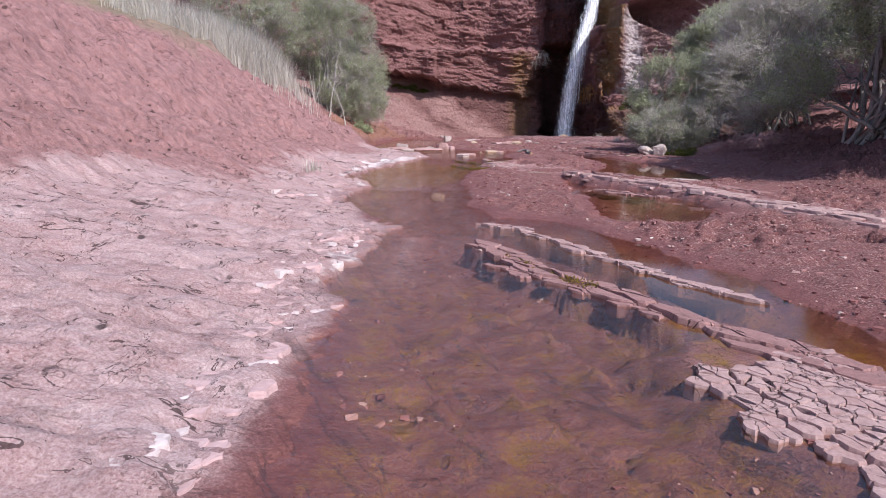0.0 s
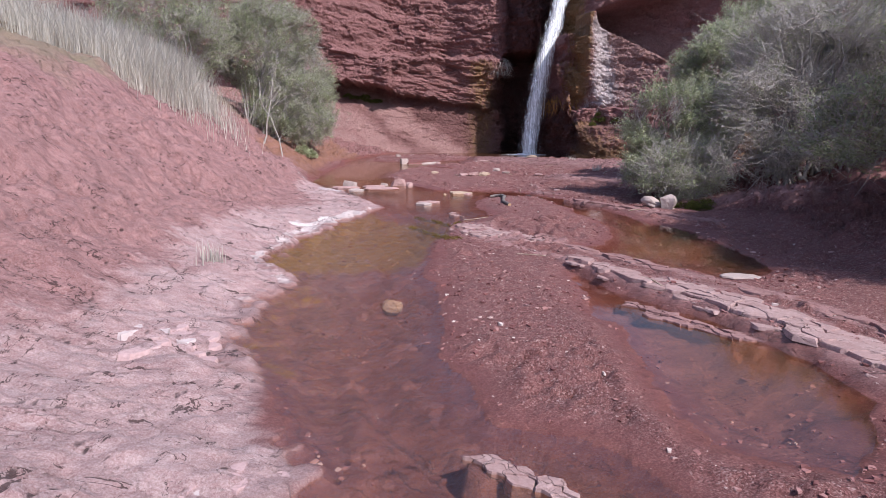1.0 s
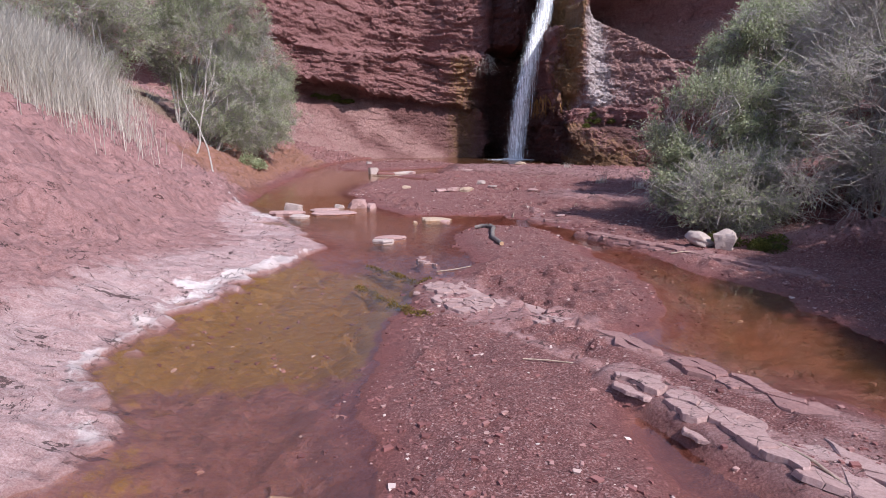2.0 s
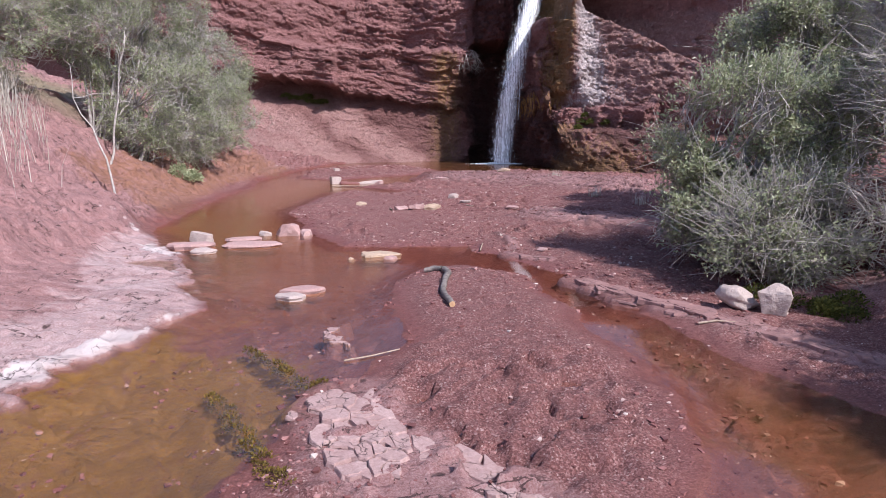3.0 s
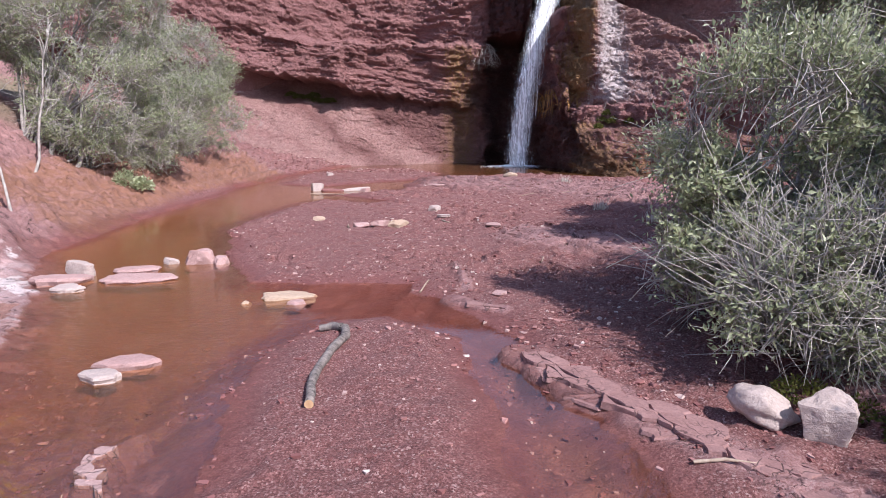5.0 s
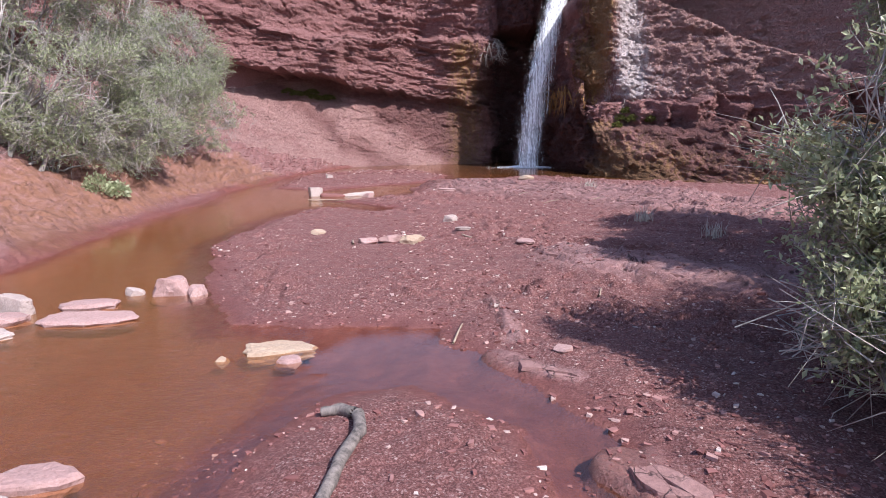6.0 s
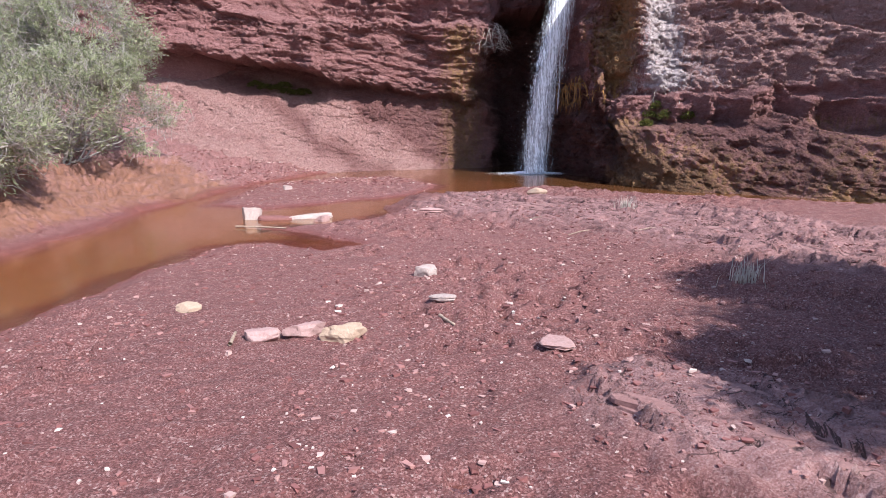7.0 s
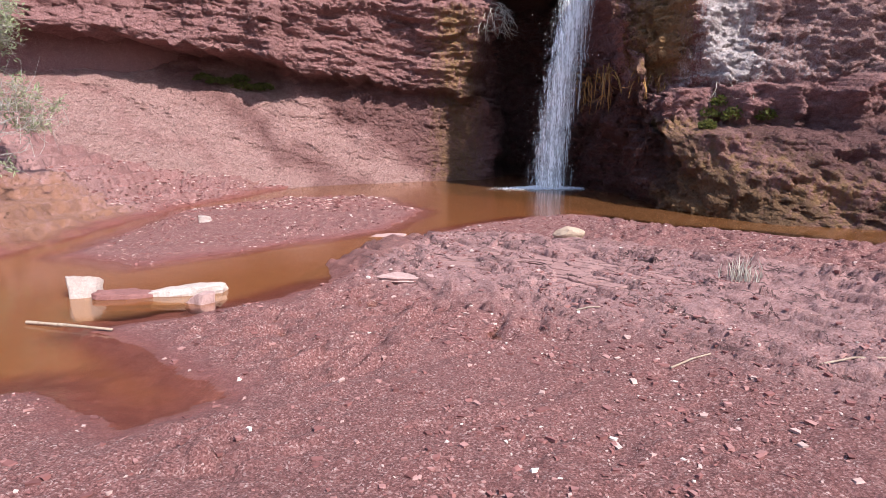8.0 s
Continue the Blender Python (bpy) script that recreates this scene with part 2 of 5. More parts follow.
def cliff_material():
    m, t, b = nodes_of("red_cliff_rock")
    v = coords(t)
    vs = coords(t, (1, 1, 5), (0, 0.1, 0))
    vv = coords(t, (5, 5, 0.7))
    ochre, white, wet, talus = channels(t, "mask")
    n1 = tex_noise(t, vs, 0.9, 8, 0.65, 0.3)
    n2 = tex_noise(t, vs, 6, 7, 0.7)
    n3 = tex_noise(t, v, 26, 5, 0.7)
    drip = tex_noise(t, vv, 2.2, 6, 0.65)
    col = ramp(t, n1, [(0.28, (0.23, 0.088, 0.085)), (0.46, (0.37, 0.16, 0.152)), (0.62, (0.50, 0.25, 0.235)), (0.74, (0.60, 0.36, 0.34))])
    col = mix(t, 0.45, col, ramp(t, n2, [(0.34, (0.09, 0.030, 0.030)), (0.66, (0.56, 0.29, 0.275))]))
    n4 = tex_noise(t, v, 9, 7, 0.75)
    n5 = tex_noise(t, v, 45, 4, .7)
    col = mix(t, .3, col, ramp(t, n5, [(.36, (.05, .017, .017)), (.5, (.28, .12, .115)), (.64, (.62, .38, .36))]))
    col = mix(t, 0.30, col, ramp(t, n4, [(0.36, (0.06, 0.02, 0.02)), (0.5, (0.22, 0.09, 0.085)), (0.68, (0.50, 0.30, 0.29))]))
    pale = mix(t, span(t, n4, .35, .65), (0.27, 0.125, 0.112), (0.56, 0.35, 0.32))
    pale = mix(t, .5, pale, ramp(t, n5, [(.36, (0.10, 0.04, 0.036)), (.5, (.36, .19, .17)), (.64, (0.70, 0.50, 0.47))]))
    col = mix(t, talus, col, pale)
    f = span(t, calc(t, "ADD", ochre, calc(t, "MULTIPLY", calc(t, "SUBTRACT", drip, 0.5), 1.4)), 0.42, 0.8)
    col = mix(t, f, col, mix(t, n4, (0.11, 0.065, 0.035), (0.48, 0.26, 0.11)))
    f = span(t, calc(t, "ADD", white, calc(t, "MULTIPLY", calc(t, "SUBTRACT", mix(t, 0.45, drip, n3), 0.5), 1.7)), 0.42, 0.7)
    col = mix(t, f, col, mix(t, n3, (0.46, 0.34, 0.34), (0.72, 0.65, 0.66)))
    # wet rock is darker; in the fall's recess this tint also paints in shade
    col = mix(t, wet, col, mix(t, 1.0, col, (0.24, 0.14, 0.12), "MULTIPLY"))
    t.links.new(col, b.inputs["Base Color"])
    t.links.new(span(t, wet, 0, 1, 0.93, 0.5), b.inputs["Roughness"])
    peb = tex_voronoi(t, coords(t, (1, 1, 1.25)), 6.5)
    peb2 = tex_voronoi(t, coords(t, (1, 1, 1.2)), 15)
    p = bump(t, b, n2, 1.0, 0.12)
    p = bump(t, b, n4, 1.0, 0.06, p)
    p = bump(t, b, calc(t, "SUBTRACT", 1.0, peb), 0.6, 0.05, p)
    p = bump(t, b, calc(t, "SUBTRACT", 1.0, peb2), 0.7, 0.04, p)
    bump(t, b, n3, 0.9, 0.05, p)
    return m


def stone_material(name, dark, light, scale=9, rough=0.85, seams=.25):
    m, t, b = nodes_of(name, rough)
    v = t.nodes.new("ShaderNodeNewGeometry").outputs["Position"]
    oi = t.nodes.new("ShaderNodeObjectInfo")
    n1 = tex_noise(t, v, scale, 7, 0.65, 0.4)
    n2 = tex_noise(t, v, scale * 7, 5, 0.7)
    col = mix(t, n1, dark, light)
    col = mix(t, 0.3, col, ramp(t, n2, [(0.3, tuple(0.4 * c for c in dark)), (0.7, tuple(min(0.8, 1.25 * c) for c in light))]))
    col = mix(t, span(t, oi.outputs["Random"], 0, 1, 0, 0.3), col, dark)
    seam = cracks(t, v, scale * 1.1, .035, scale * .6)
    seam = calc(t, "MULTIPLY", seam, span(t, tex_noise(t, v, scale * .5, 3), .45, .6))
    col = mix(t, calc(t, "MULTIPLY", seam, seams), col, tuple(.2 * c for c in dark))
    t.links.new(col, b.inputs["Base Color"])
    p = bump(t, b, n1, 0.6, 0.03)
    p = bump(t, b, calc(t, "SUBTRACT", 1.0, seam), seams, .01, p)
    bump(t, b, n2, 0.7, 0.008, p)
    return m


def leaf_material(name, dark, light, rough=0.5):
    m, t, b = nodes_of(name, rough)
    g = t.nodes.new("ShaderNodeNewGeometry")
    col = mix(t, g.outputs["Random Per Island"], dark, light)
    n = tex_noise(t, coords(t), 1.7, 3)
    col = mix(t, span(t, n, 0.35, 0.65, 0, 0.3), col, tuple(0.55 * c for c in dark))
    t.links.new(col, b.inputs["Base Color"])
    tr = t.nodes.new("ShaderNodeBsdfTranslucent")
    t.links.new(col, tr.inputs[0])
    mx = t.nodes.new("ShaderNodeMixShader")
    mx.inputs[0].default_value = 0.45
    t.links.new(b.outputs[0], mx.inputs[1])
    t.links.new(tr.outputs[0], mx.inputs[2])
    t.links.new(mx.outputs[0], t.nodes["Material Output"].inputs["Surface"])
    return m


def bark_material(name, dark, light):
    m, t, b = nodes_of(name, 0.85)
    n = tex_noise(t, coords(t, (1, 1, 0.4)), 30, 6, 0.7)
    t.links.new(ramp(t, n, [(0.3, dark), (0.7, light)]), b.inputs["Base Color"])
    bump(t, b, n, 0.6, 0.006)
    return m


def water_material():
    m = bpy.data.materials.new("stream_water")
    m.use_nodes = True
    t = m.node_tree
    t.nodes.remove(t.nodes["Principled BSDF"])
    v = coords(t)
    ripple, murk, still, _ = channels(t, "mask")
    n1 = tex_noise(t, coords(t, (1, 2.4, 1)), 9, 4, 0.6, 0.6)
    n2 = tex_noise(t, coords(t, (1, 1.6, 1), (0, 0, .3)), 26, 3, 0.6, .5)
    h = calc(t, "MULTIPLY", calc(t, "ADD", n1, calc(t, "MULTIPLY", n2, 0.45)), ripple)
    bp = t.nodes.new("ShaderNodeBump")
    bp.inputs["Strength"].default_value = 0.55
    bp.inputs["Distance"].default_value = 0.016
    t.links.new(h, bp.inputs["Height"])
    tp = t.nodes.new("ShaderNodeBsdfTransparent")
    t.links.new(mix(t, murk, (0.97, 0.86, 0.80), (0.76, 0.45, 0.22)), tp.inputs[0])
    silt = t.nodes.new("ShaderNodeBsdfDiffuse")
    silt.inputs[0].default_value = (0.29, 0.125, 0.05, 1)
    body = t.nodes.new("ShaderNodeMixShader")
    t.links.new(calc(t, "MULTIPLY", calc(t, "MULTIPLY", murk, murk), 0.5), body.inputs[0])
    t.links.new(tp.outputs[0], body.inputs[1])
    t.links.new(silt.outputs[0], body.inputs[2])
    gl = t.nodes.new("ShaderNodeBsdfGlossy")
    gl.inputs["Roughness"].default_value = 0.04
    t.links.new(bp.outputs[0], gl.inputs["Normal"])
    fr = t.nodes.new("ShaderNodeFresnel")
    fr.inputs[0].default_value = 1.72
    t.links.new(bp.outputs[0], fr.inputs["Normal"])
    mx = t.nodes.new("ShaderNodeMixShader")
    t.links.new(fr.outputs[0], mx.inputs[0])
    t.links.new(body.outputs[0], mx.inputs[1])
    t.links.new(gl.outputs[0], mx.inputs[2])
    t.links.new(mx.outputs[0], t.nodes["Material Output"].inputs["Surface"])
    return m


def falling_water_material():
    """White water torn into vertical streaks with gaps between them."""
    m, t, b = nodes_of("white_falling_water", 0.35)
    b.inputs["Base Color"].default_value = (0.90, 0.93, 0.97, 1)
    edge, drop, _, _ = channels(t, "mask")
    n1 = tex_noise(t, coords(t, (1, 1, .07)), 16, 5, 0.65, 0.3)
    n2 = tex_noise(t, coords(t, (1, 1, .22)), 42, 4, 0.7)
    a = calc(t, "ADD", calc(t, "MULTIPLY", n1, .6), calc(t, "MULTIPLY", n2, .4))
    a = calc(t, "SUBTRACT", calc(t, "ADD", a, calc(t, "MULTIPLY", edge, .34)), calc(t, "MULTIPLY", drop, .05))
    tp = t.nodes.new("ShaderNodeBsdfTransparent")
    mx = t.nodes.new("ShaderNodeMixShader")
    t.links.new(span(t, a, .54, .72), mx.inputs[0])
    t.links.new(tp.outputs[0], mx.inputs[1])
    t.links.new(b.outputs[0], mx.inputs[2])
    t.links.new(mx.outputs[0], t.nodes["Material Output"].inputs["Surface"])
    bump(t, b, n2, 0.6, 0.03)
    return m


def foam_material():
    m, t, b = nodes_of("white_foam", 0.4)
    n = tex_noise(t, coords(t), 30, 4, 0.7)
    t.links.new(mix(t, n, (0.62, 0.64, 0.66), (0.95, 0.96, 0.98)), b.inputs["Base Color"])
    return m


FOAM = foam_material()
GROUND = ground_material()
CLIFF = cliff_material()
WATER = water_material()
FALL = falling_water_material()
STONE_PINK = stone_material("pink_sandstone", (0.29, 0.15, 0.14), (0.58, 0.41, 0.39))
STONE_WHITE = stone_material("pale_sandstone", (0.33, 0.245, 0.225), (0.57, 0.48, 0.45))
STONE_TAN = stone_material("tan_sandstone", (0.36, 0.25, 0.18), (0.56, 0.43, 0.33))
STONE_RED = stone_material("red_sandstone", (0.14, 0.05, 0.047), (0.33, 0.15, 0.14))
LEDGE = stone_material("pinkish_ledge_rock", (0.17, 0.072, 0.068), (0.44, 0.265, 0.25), 7, seams=.8)
LEDGE_PALE = stone_material("pale_ledge_rock", (0.27, 0.14, 0.13), (0.56, 0.41, 0.39), 8, seams=.8)
LEAF_OLIVE = leaf_material("olive_green_leaf", (0.24, 0.275, 0.145), (0.60, 0.64, 0.42), 0.35)
LEAF_GREY = leaf_material("grey_green_leaf", (0.22, 0.25, 0.135), (0.56, 0.60, 0.38), 0.6)
CRUST = stone_material("white_crusted_rock", (0.50, 0.37, 0.36), (0.70, 0.61, 0.60), 5)
PALE_PLATE = stone_material("pale_shelf_rock", (0.40, 0.24, 0.235), (0.62, 0.46, 0.455), 5)
BARK = bark_material("grey_bark", (0.14, 0.12, 0.11), (0.40, 0.36, 0.34))
TWIG = bark_material("bleached_twig", (0.24, 0.21, 0.19), (0.55, 0.51, 0.48))
DRY = leaf_material("dry_straw", (0.46, 0.41, 0.35), (0.82, 0.78, 0.70), 0.7)


# ---------------------------------------------------------------- field maths
def lattice(ix, iy, iz, seed):
    h = (ix.astype(np.int64) * 73856093) ^ (iy.astype(np.int64) * 19349663) ^ (iz.astype(np.int64) * 83492791) ^ (seed * 2654435)
    h = (h ^ (h >> 13)) * 1274126177
    h = (h ^ (h >> 16)) & 0xFFFF
    return h / 65535.0


def vnoise(x, y, z=None, seed=0):
    """Smooth value noise, 0 to 1."""
    x, y = np.broadcast_arrays(np.asarray(x, float), np.asarray(y, float))
    z = np.zeros_like(x) if z is None else np.broadcast_to(np.asarray(z, float), x.shape)
    ix, iy, iz = np.floor(x), np.floor(y), np.floor(z)
    fx, fy, fz = (q * q * (3 - 2 * q) for q in (x - ix, y - iy, z - iz))
    out = 0
    for dx in (0, 1):
        for dy in (0, 1):
            for dz in (0, 1):
                w = (fx if dx else 1 - fx) * (fy if dy else 1 - fy) * (fz if dz else 1 - fz)
                out = out + w * lattice(ix + dx, iy + dy, iz + dz, seed)
    return out


def fbm(x, y, z=None, octaves=4, seed=0, gain=0.5):
    out, amp, total, k = 0, 1.0, 0.0, 1.0
    for o in range(octaves):
        out = out + amp * vnoise(np.asarray(x) * k, np.asarray(y) * k, None if z is None else np.asarray(z) * k, seed + 17 * o)
        total, amp, k = total + amp, amp * gain, k * 2.03
    return .5 + 2.2 * (out / total - .5)


def step(a, b, v):
    q = np.clip((v - a) / (b - a), 0, 1)
    return q * q * (3 - 2 * q)


def cells(x, y, seed=0):
    """Random height of the nearest scattered point: broken flakes with sharp rims."""
    ix, iy = np.floor(x), np.floor(y)
    best, val, zero = np.full(np.shape(x), 1e9), np.zeros(np.shape(x)), np.zeros(np.shape(x))
    for dx in (-1, 0, 1):
        for dy in (-1, 0, 1):
            a, b = ix + dx, iy + dy
            d = (a + lattice(a, b, zero, seed) - x) ** 2 + (b + lattice(a, b, zero, seed + 1) - y) ** 2
            near = d < best
            best = np.where(near, d, best)
            val = np.where(near, lattice(a, b, zero, seed + 2), val)
    return val


def inside(poly, x, y):
    """Signed distance to an outline, positive inside."""
    d2 = np.full(np.shape(x), 1e9)
    odd = np.zeros(np.shape(x), bool)
    for (ax, ay), (bx, by) in zip(poly, poly[1:] + poly[:1]):
        ex, ey = bx - ax, by - ay
        k = np.clip(((x - ax) * ex + (y - ay) * ey) / (ex * ex + ey * ey), 0, 1)
        d2 = np.minimum(d2, (x - ax - k * ex) ** 2 + (y - ay - k * ey) ** 2)
        cross = (ay > y) != (by > y)
        odd ^= cross & (x < ex * (y - ay) / (ey if ey else 1e-9) + ax)
    return np.where(odd, 1, -1) * np.sqrt(d2)


# water level: pool, then a stream that steps down towards the start of the walk
LEVEL_Y = (-60, -5, 2, 3.5, 5, 8.5, 11, 12.5, 14, 18, 22, 24, 40)
LEVEL_Z = (-2.2, -.78, -.56, -.50, -.45, -.42, -.28, -.17, -.13, -.05, -.01, 0, 0)
CROSS_Y, CROSS_Z = (0, 3, 8, 9, 13, 20), (.01, .02, .055, .055, .02, 0)


def level(x, y):
    return np.interp(y, LEVEL_Y, LEVEL_Z) + np.interp(y, CROSS_Y, CROSS_Z) * np.clip(x, 0, 3)


STREAM = [(.3, -6), (.32, 1.6), (.33, 2.5), (.08, 3.4), (.05, 4.6), (.12, 5.4), (-.3, 6.4), (-.72, 7.0), (-.93, 8.0), (-.7, 8.9),
          (-1.3, 9.6), (-1.1, 10.8), (-.72, 12.0), (-.28, 12.98), (-.95, 14.4), (-1.5, 15.4), (-2.4, 16.6), (-2.45, 20.5), (-2.42, 23),
          (-2.75, 24.7), (-2.5, 30), (-1.6, 34.1), (-.3, 35.8), (1.5, 37), (1.6, 24.5), (.97, 23.6), (.0, 22.8), (.64, 22.25),
          (1.3, 21.7), (.9, 21.3), (.2, 21.76), (-.3, 21.5), (-.6, 20.3), (-.75, 18.5), (-.17, 16.7), (.5, 15.45), (2.0, 15.3),
          (2.0, 14.45), (1.5, 14.3), (1.2, 13.6), (1.15, 13.0), (1.3, 12.1), (.95, 11.3), (.6, 10.6), (.42, 9.4)]
STREAM_LOW = [(.3, -6), (.3, 2), (0, 4), (.1, 6), (-.6, 7.2), (-.9, 8.2), (.45, 9.5), (.62, 8.4), (.63, 6.9), (.95, 5.9), (1.5, 5.6),
              (1.75, 5.0), (1.95, 4.6), (2.25, 3.9), (2.6, 2.4), (2.5, -6)]
SIDE_CHANNEL = [(1.9, 15.2), (2.3, 14.7), (2.7, 14.0), (2.86, 13.3), (3.08, 12.6), (3.25, 12.0), (3.4, 11.5), (3.75, 10.9), (3.85, 10.2),
                (3.85, 8.9), (3.3, 8.5), (2.75, 9.2), (2.3, 9.95), (2.75, 10.4), (2.85, 11.2), (2.7, 12.0), (2.6, 12.9), (2.45, 13.9), (1.9, 14.4)]
POND = [(1.95, 8.9), (2.15, 8.3), (2.45, 7.8), (2.75, 7.3), (2.95, 6.7), (2.9, 5.9), (2.4, 5.4), (1.95, 5.6), (1.9, 6.3), (1.95, 7.2), (1.85, 7.9)]
POOL = [(1.2, 24.2), (2.0, 25.3), (2.34, 27.2), (3.4, 28.35), (4.6, 28.6), (5.4, 27.5), (6.6, 26.7), (7.3, 26.0), (9.8, 24.6), (12, 25),
        (10, 29), (7, 32), (6, 40), (0, 40), (-1, 33), (0, 26)]
ISLAND = [(-1.9, 25.4), (-2.2, 29.4), (-1.0, 31.5), (.94, 31.5), (1.9, 29.3), (1.5, 27.2), (.2, 26.0), (-.7, 24.9)]


def water_depth(x, y):
    w = np.maximum.reduce([inside(p, x, y) for p in (STREAM, STREAM_LOW, SIDE_CHANNEL, POND, POOL)])
    w = np.minimum(w, -inside(ISLAND, x, y))
    rocky = step(-.2, -.8, x) * step(17, 15, y) + step(.4, 0, x) * step(6.5, 5.5, y)
    w = w + .10 * (fbm(x * 2.2, y * 2.2, octaves=3, seed=3) - .5) + (.04 + .14 * np.clip(rocky, 0, 1)) * (fbm(x * 7, y * 7, octaves=3, seed=5) - .5)
    return w


FOOT_Y = (-20, 5, 6.3, 7.8, 9, 13, 16, 18, 22, 30, 32, 34, 35.8, 36.4, 37)
FOOT_X = (-2.6, -2.4, -2.35, -2.28, -2.1, -2.05, -2.2, -2.5, -2.8, -2.7, -2.3, -1.6, -.3, 1.0, 2.0)
STEEP_Y, STEEP_Z = (0, 16, 20, 28, 34, 36), (.72, .70, .66, .5, .42, .42)
RIGHT_Y = (-20, 0, 6, 9, 11, 13, 16, 20, 24, 30)
RIGHT_X = (6, 5, 4.8, 4.6, 4.6, 4.8, 5.6, 8.0, 11, 13)
CLIFF_X = (-30, -14, -8, -5.7, -2.4, .7, 3.4, 5.8, 6.2, 6.6, 7.3, 8.4, 10, 12, 14, 20, 40)
CLIFF_TOP_Y = (20, 29, 33, 34.5, 38, 38.6, 37.2, 34.4, 34.0, 33.7, 33.4, 33.0, 31.8, 30.2, 27.5, 16, -8)


LEDGES = (  # way, width, top above the water, plate size, stretch along the way, label, tone
    (((.78, 4.68), (1.0, 4.3), (1.25, 3.85), (1.6, 3.35), (1.95, 2.85), (2.4, 2.2)), .15, .024, .06, 3.0, "thin pinkish ledge of layered rock along the stream", "mid"),
    (((.95, 4.05), (1.3, 3.62), (1.75, 3.1)), .10, .010, 0.05, 2.0, "low pinkish ledge of layered rock in the stream", "mid"),
    (((1.22, 4.98), (1.45, 4.62), (1.62, 4.2), (1.85, 3.85), (2.2, 3.35)), .11, .014, 0.06, 2.4, "narrow pale broken ledge rising from shallow water", "pale"),
    (((.85, 5.5), (1.0, 5.42), (1.22, 5.2)), .12, .012, 0.0528, 1.5, "small pale slabs standing in shallow water", "pale"),
    (((1.92, 2.52), (2.1, 2.05), (2.35, 1.6), (2.6, 1.2)), .66, .024, .05, 1.35, "cracked shelf of small pinkish plates beside the stream", "pale"),
    (((.95, 10.9), (1.4, 10.2), (1.95, 9.28)), .10, .008, 0.05, 2.6, "low dark red ledge with wet mossy edge", "red"),
    (((.98, 11.25), (1.15, 10.85), (1.35, 10.5)), .48, .075, 0.0792, 1.3, "cracked pale ledge block in the gravel bar", "pale"),
    (((1.45, 10.75), (1.7, 10.45), (2.0, 10.15)), .2, .05, 0.0726, 1.6, "broken pale stones in the gravel bar", "pale"),
    (((2.0, 9.2), (2.25, 8.65), (2.5, 8.15)), .26, .11, 0.0726, 1.6, "raised layered ledge with pale broken top", "pale"),
    (((2.55, 8.2), (2.8, 7.75), (3.1, 7.0), (3.4, 6.0), (3.9, 5.1)), .46, .09, 0.099, 1.9, "broad layered ledge of pale broken slabs", "pale"),
    (((2.15, 7.9), (2.4, 7.5), (2.75, 6.9)), .12, .012, 0.066, 1.8, "low broken stones along the pond", "mid"),
    (((2.1, 9.9), (2.4, 9.45), (2.75, 8.8), (3.2, 8.1), (3.8, 6.9)), .16, .06, 0.0858, 1.9, "thin broken ledge at the pond edge", "mid"),
    (((2.82, 13.5), (3.1, 12.95), (3.4, 12.5), (3.65, 12.15), (3.95, 11.75), (4.3, 11.3)), .24, .07, 0.07, 2.2, "flat pinkish ledge along the side channel", "mid"),
    (((2.35, 14.75), (2.55, 14.55), (2.75, 14.4)), .12, .05, 0.066, 1.6, "short broken ledge beside the puddle", "mid"),
    (((2.5, 15.0), (2.45, 15.5), (2.35, 15.9)), .1, .03, 0.0528, 1.5, "small broken stones along a crack in the gravel", "mid"),
    (((2.5, 25.1), (3.6, 24.3), (4.7, 23.3), (5.5, 22.2), (6.2, 20.8)), 2.1, .15, .10, 2.8, "low layered pinkish ledge on the gravel terrace", "mid"),
    (((3.35, 17.3), (3.75, 16.9), (4.3, 16.45), (5.2, 15.9)), .8, .13, 0.09, 2.2, "low crumbling pinkish ledge beside the shrub", "mid"),
    (((.88, 12.6), (.78, 12.4), (.84, 12.2), (.95, 12.16)), .06, .008, 0.05, 1.5, "pale crescent of thin rock in the water", "pale"),
    (((4.6, 12.9), (5.0, 12.5), (5.6, 11.8)), .5, .16, 0.12, 1.8, "dark layered ledge on the shaded bank", "red"),
)


def along(line, x, y):
    """Distance of places from a way."""
    d2 = np.full(np.shape(x), 1e9)
    for (ax, ay), (bx, by) in zip(line, line[1:]):
        ex, ey = bx - ax, by - ay
        k = np.clip(((x - ax) * ex + (y - ay) * ey) / (ex * ex + ey * ey), 0, 1)
        d2 = np.minimum(d2, (x - ax - k * ex) ** 2 + (y - ay - k * ey) ** 2)
    return np.sqrt(d2)


def sweep_lines(x):
    """Foot, back, crest height and hollowness of the slope that sweeps up to the left part of the cliff."""
    foot_y = np.interp(x, (-12, -6, -4, -3, -2, -1, 0, .8, 2, 3.5), (27, 30.5, 31.5, 32.5, 33.6, 34.5, 35.1, 35.4, 35.9, 36.3))
    wall_y = np.interp(x, (-12, -8, -6, -4.5, -2.6, -2.0, 0, 3.6), (31.6, 34.6, 35.6, 36.6, 37.4, 37.1, 37.2, 37.1))
    crest = np.interp(x, (-12, -6.5, -2.8, -1.9, .9, 3.6), (3.4, 3.2, 2.75, 2.75, 2.25, 1.8))
    power = np.interp(x, (-3, 1, 3.5), (.75, .5, .42))
    return foot_y, wall_y, crest, power


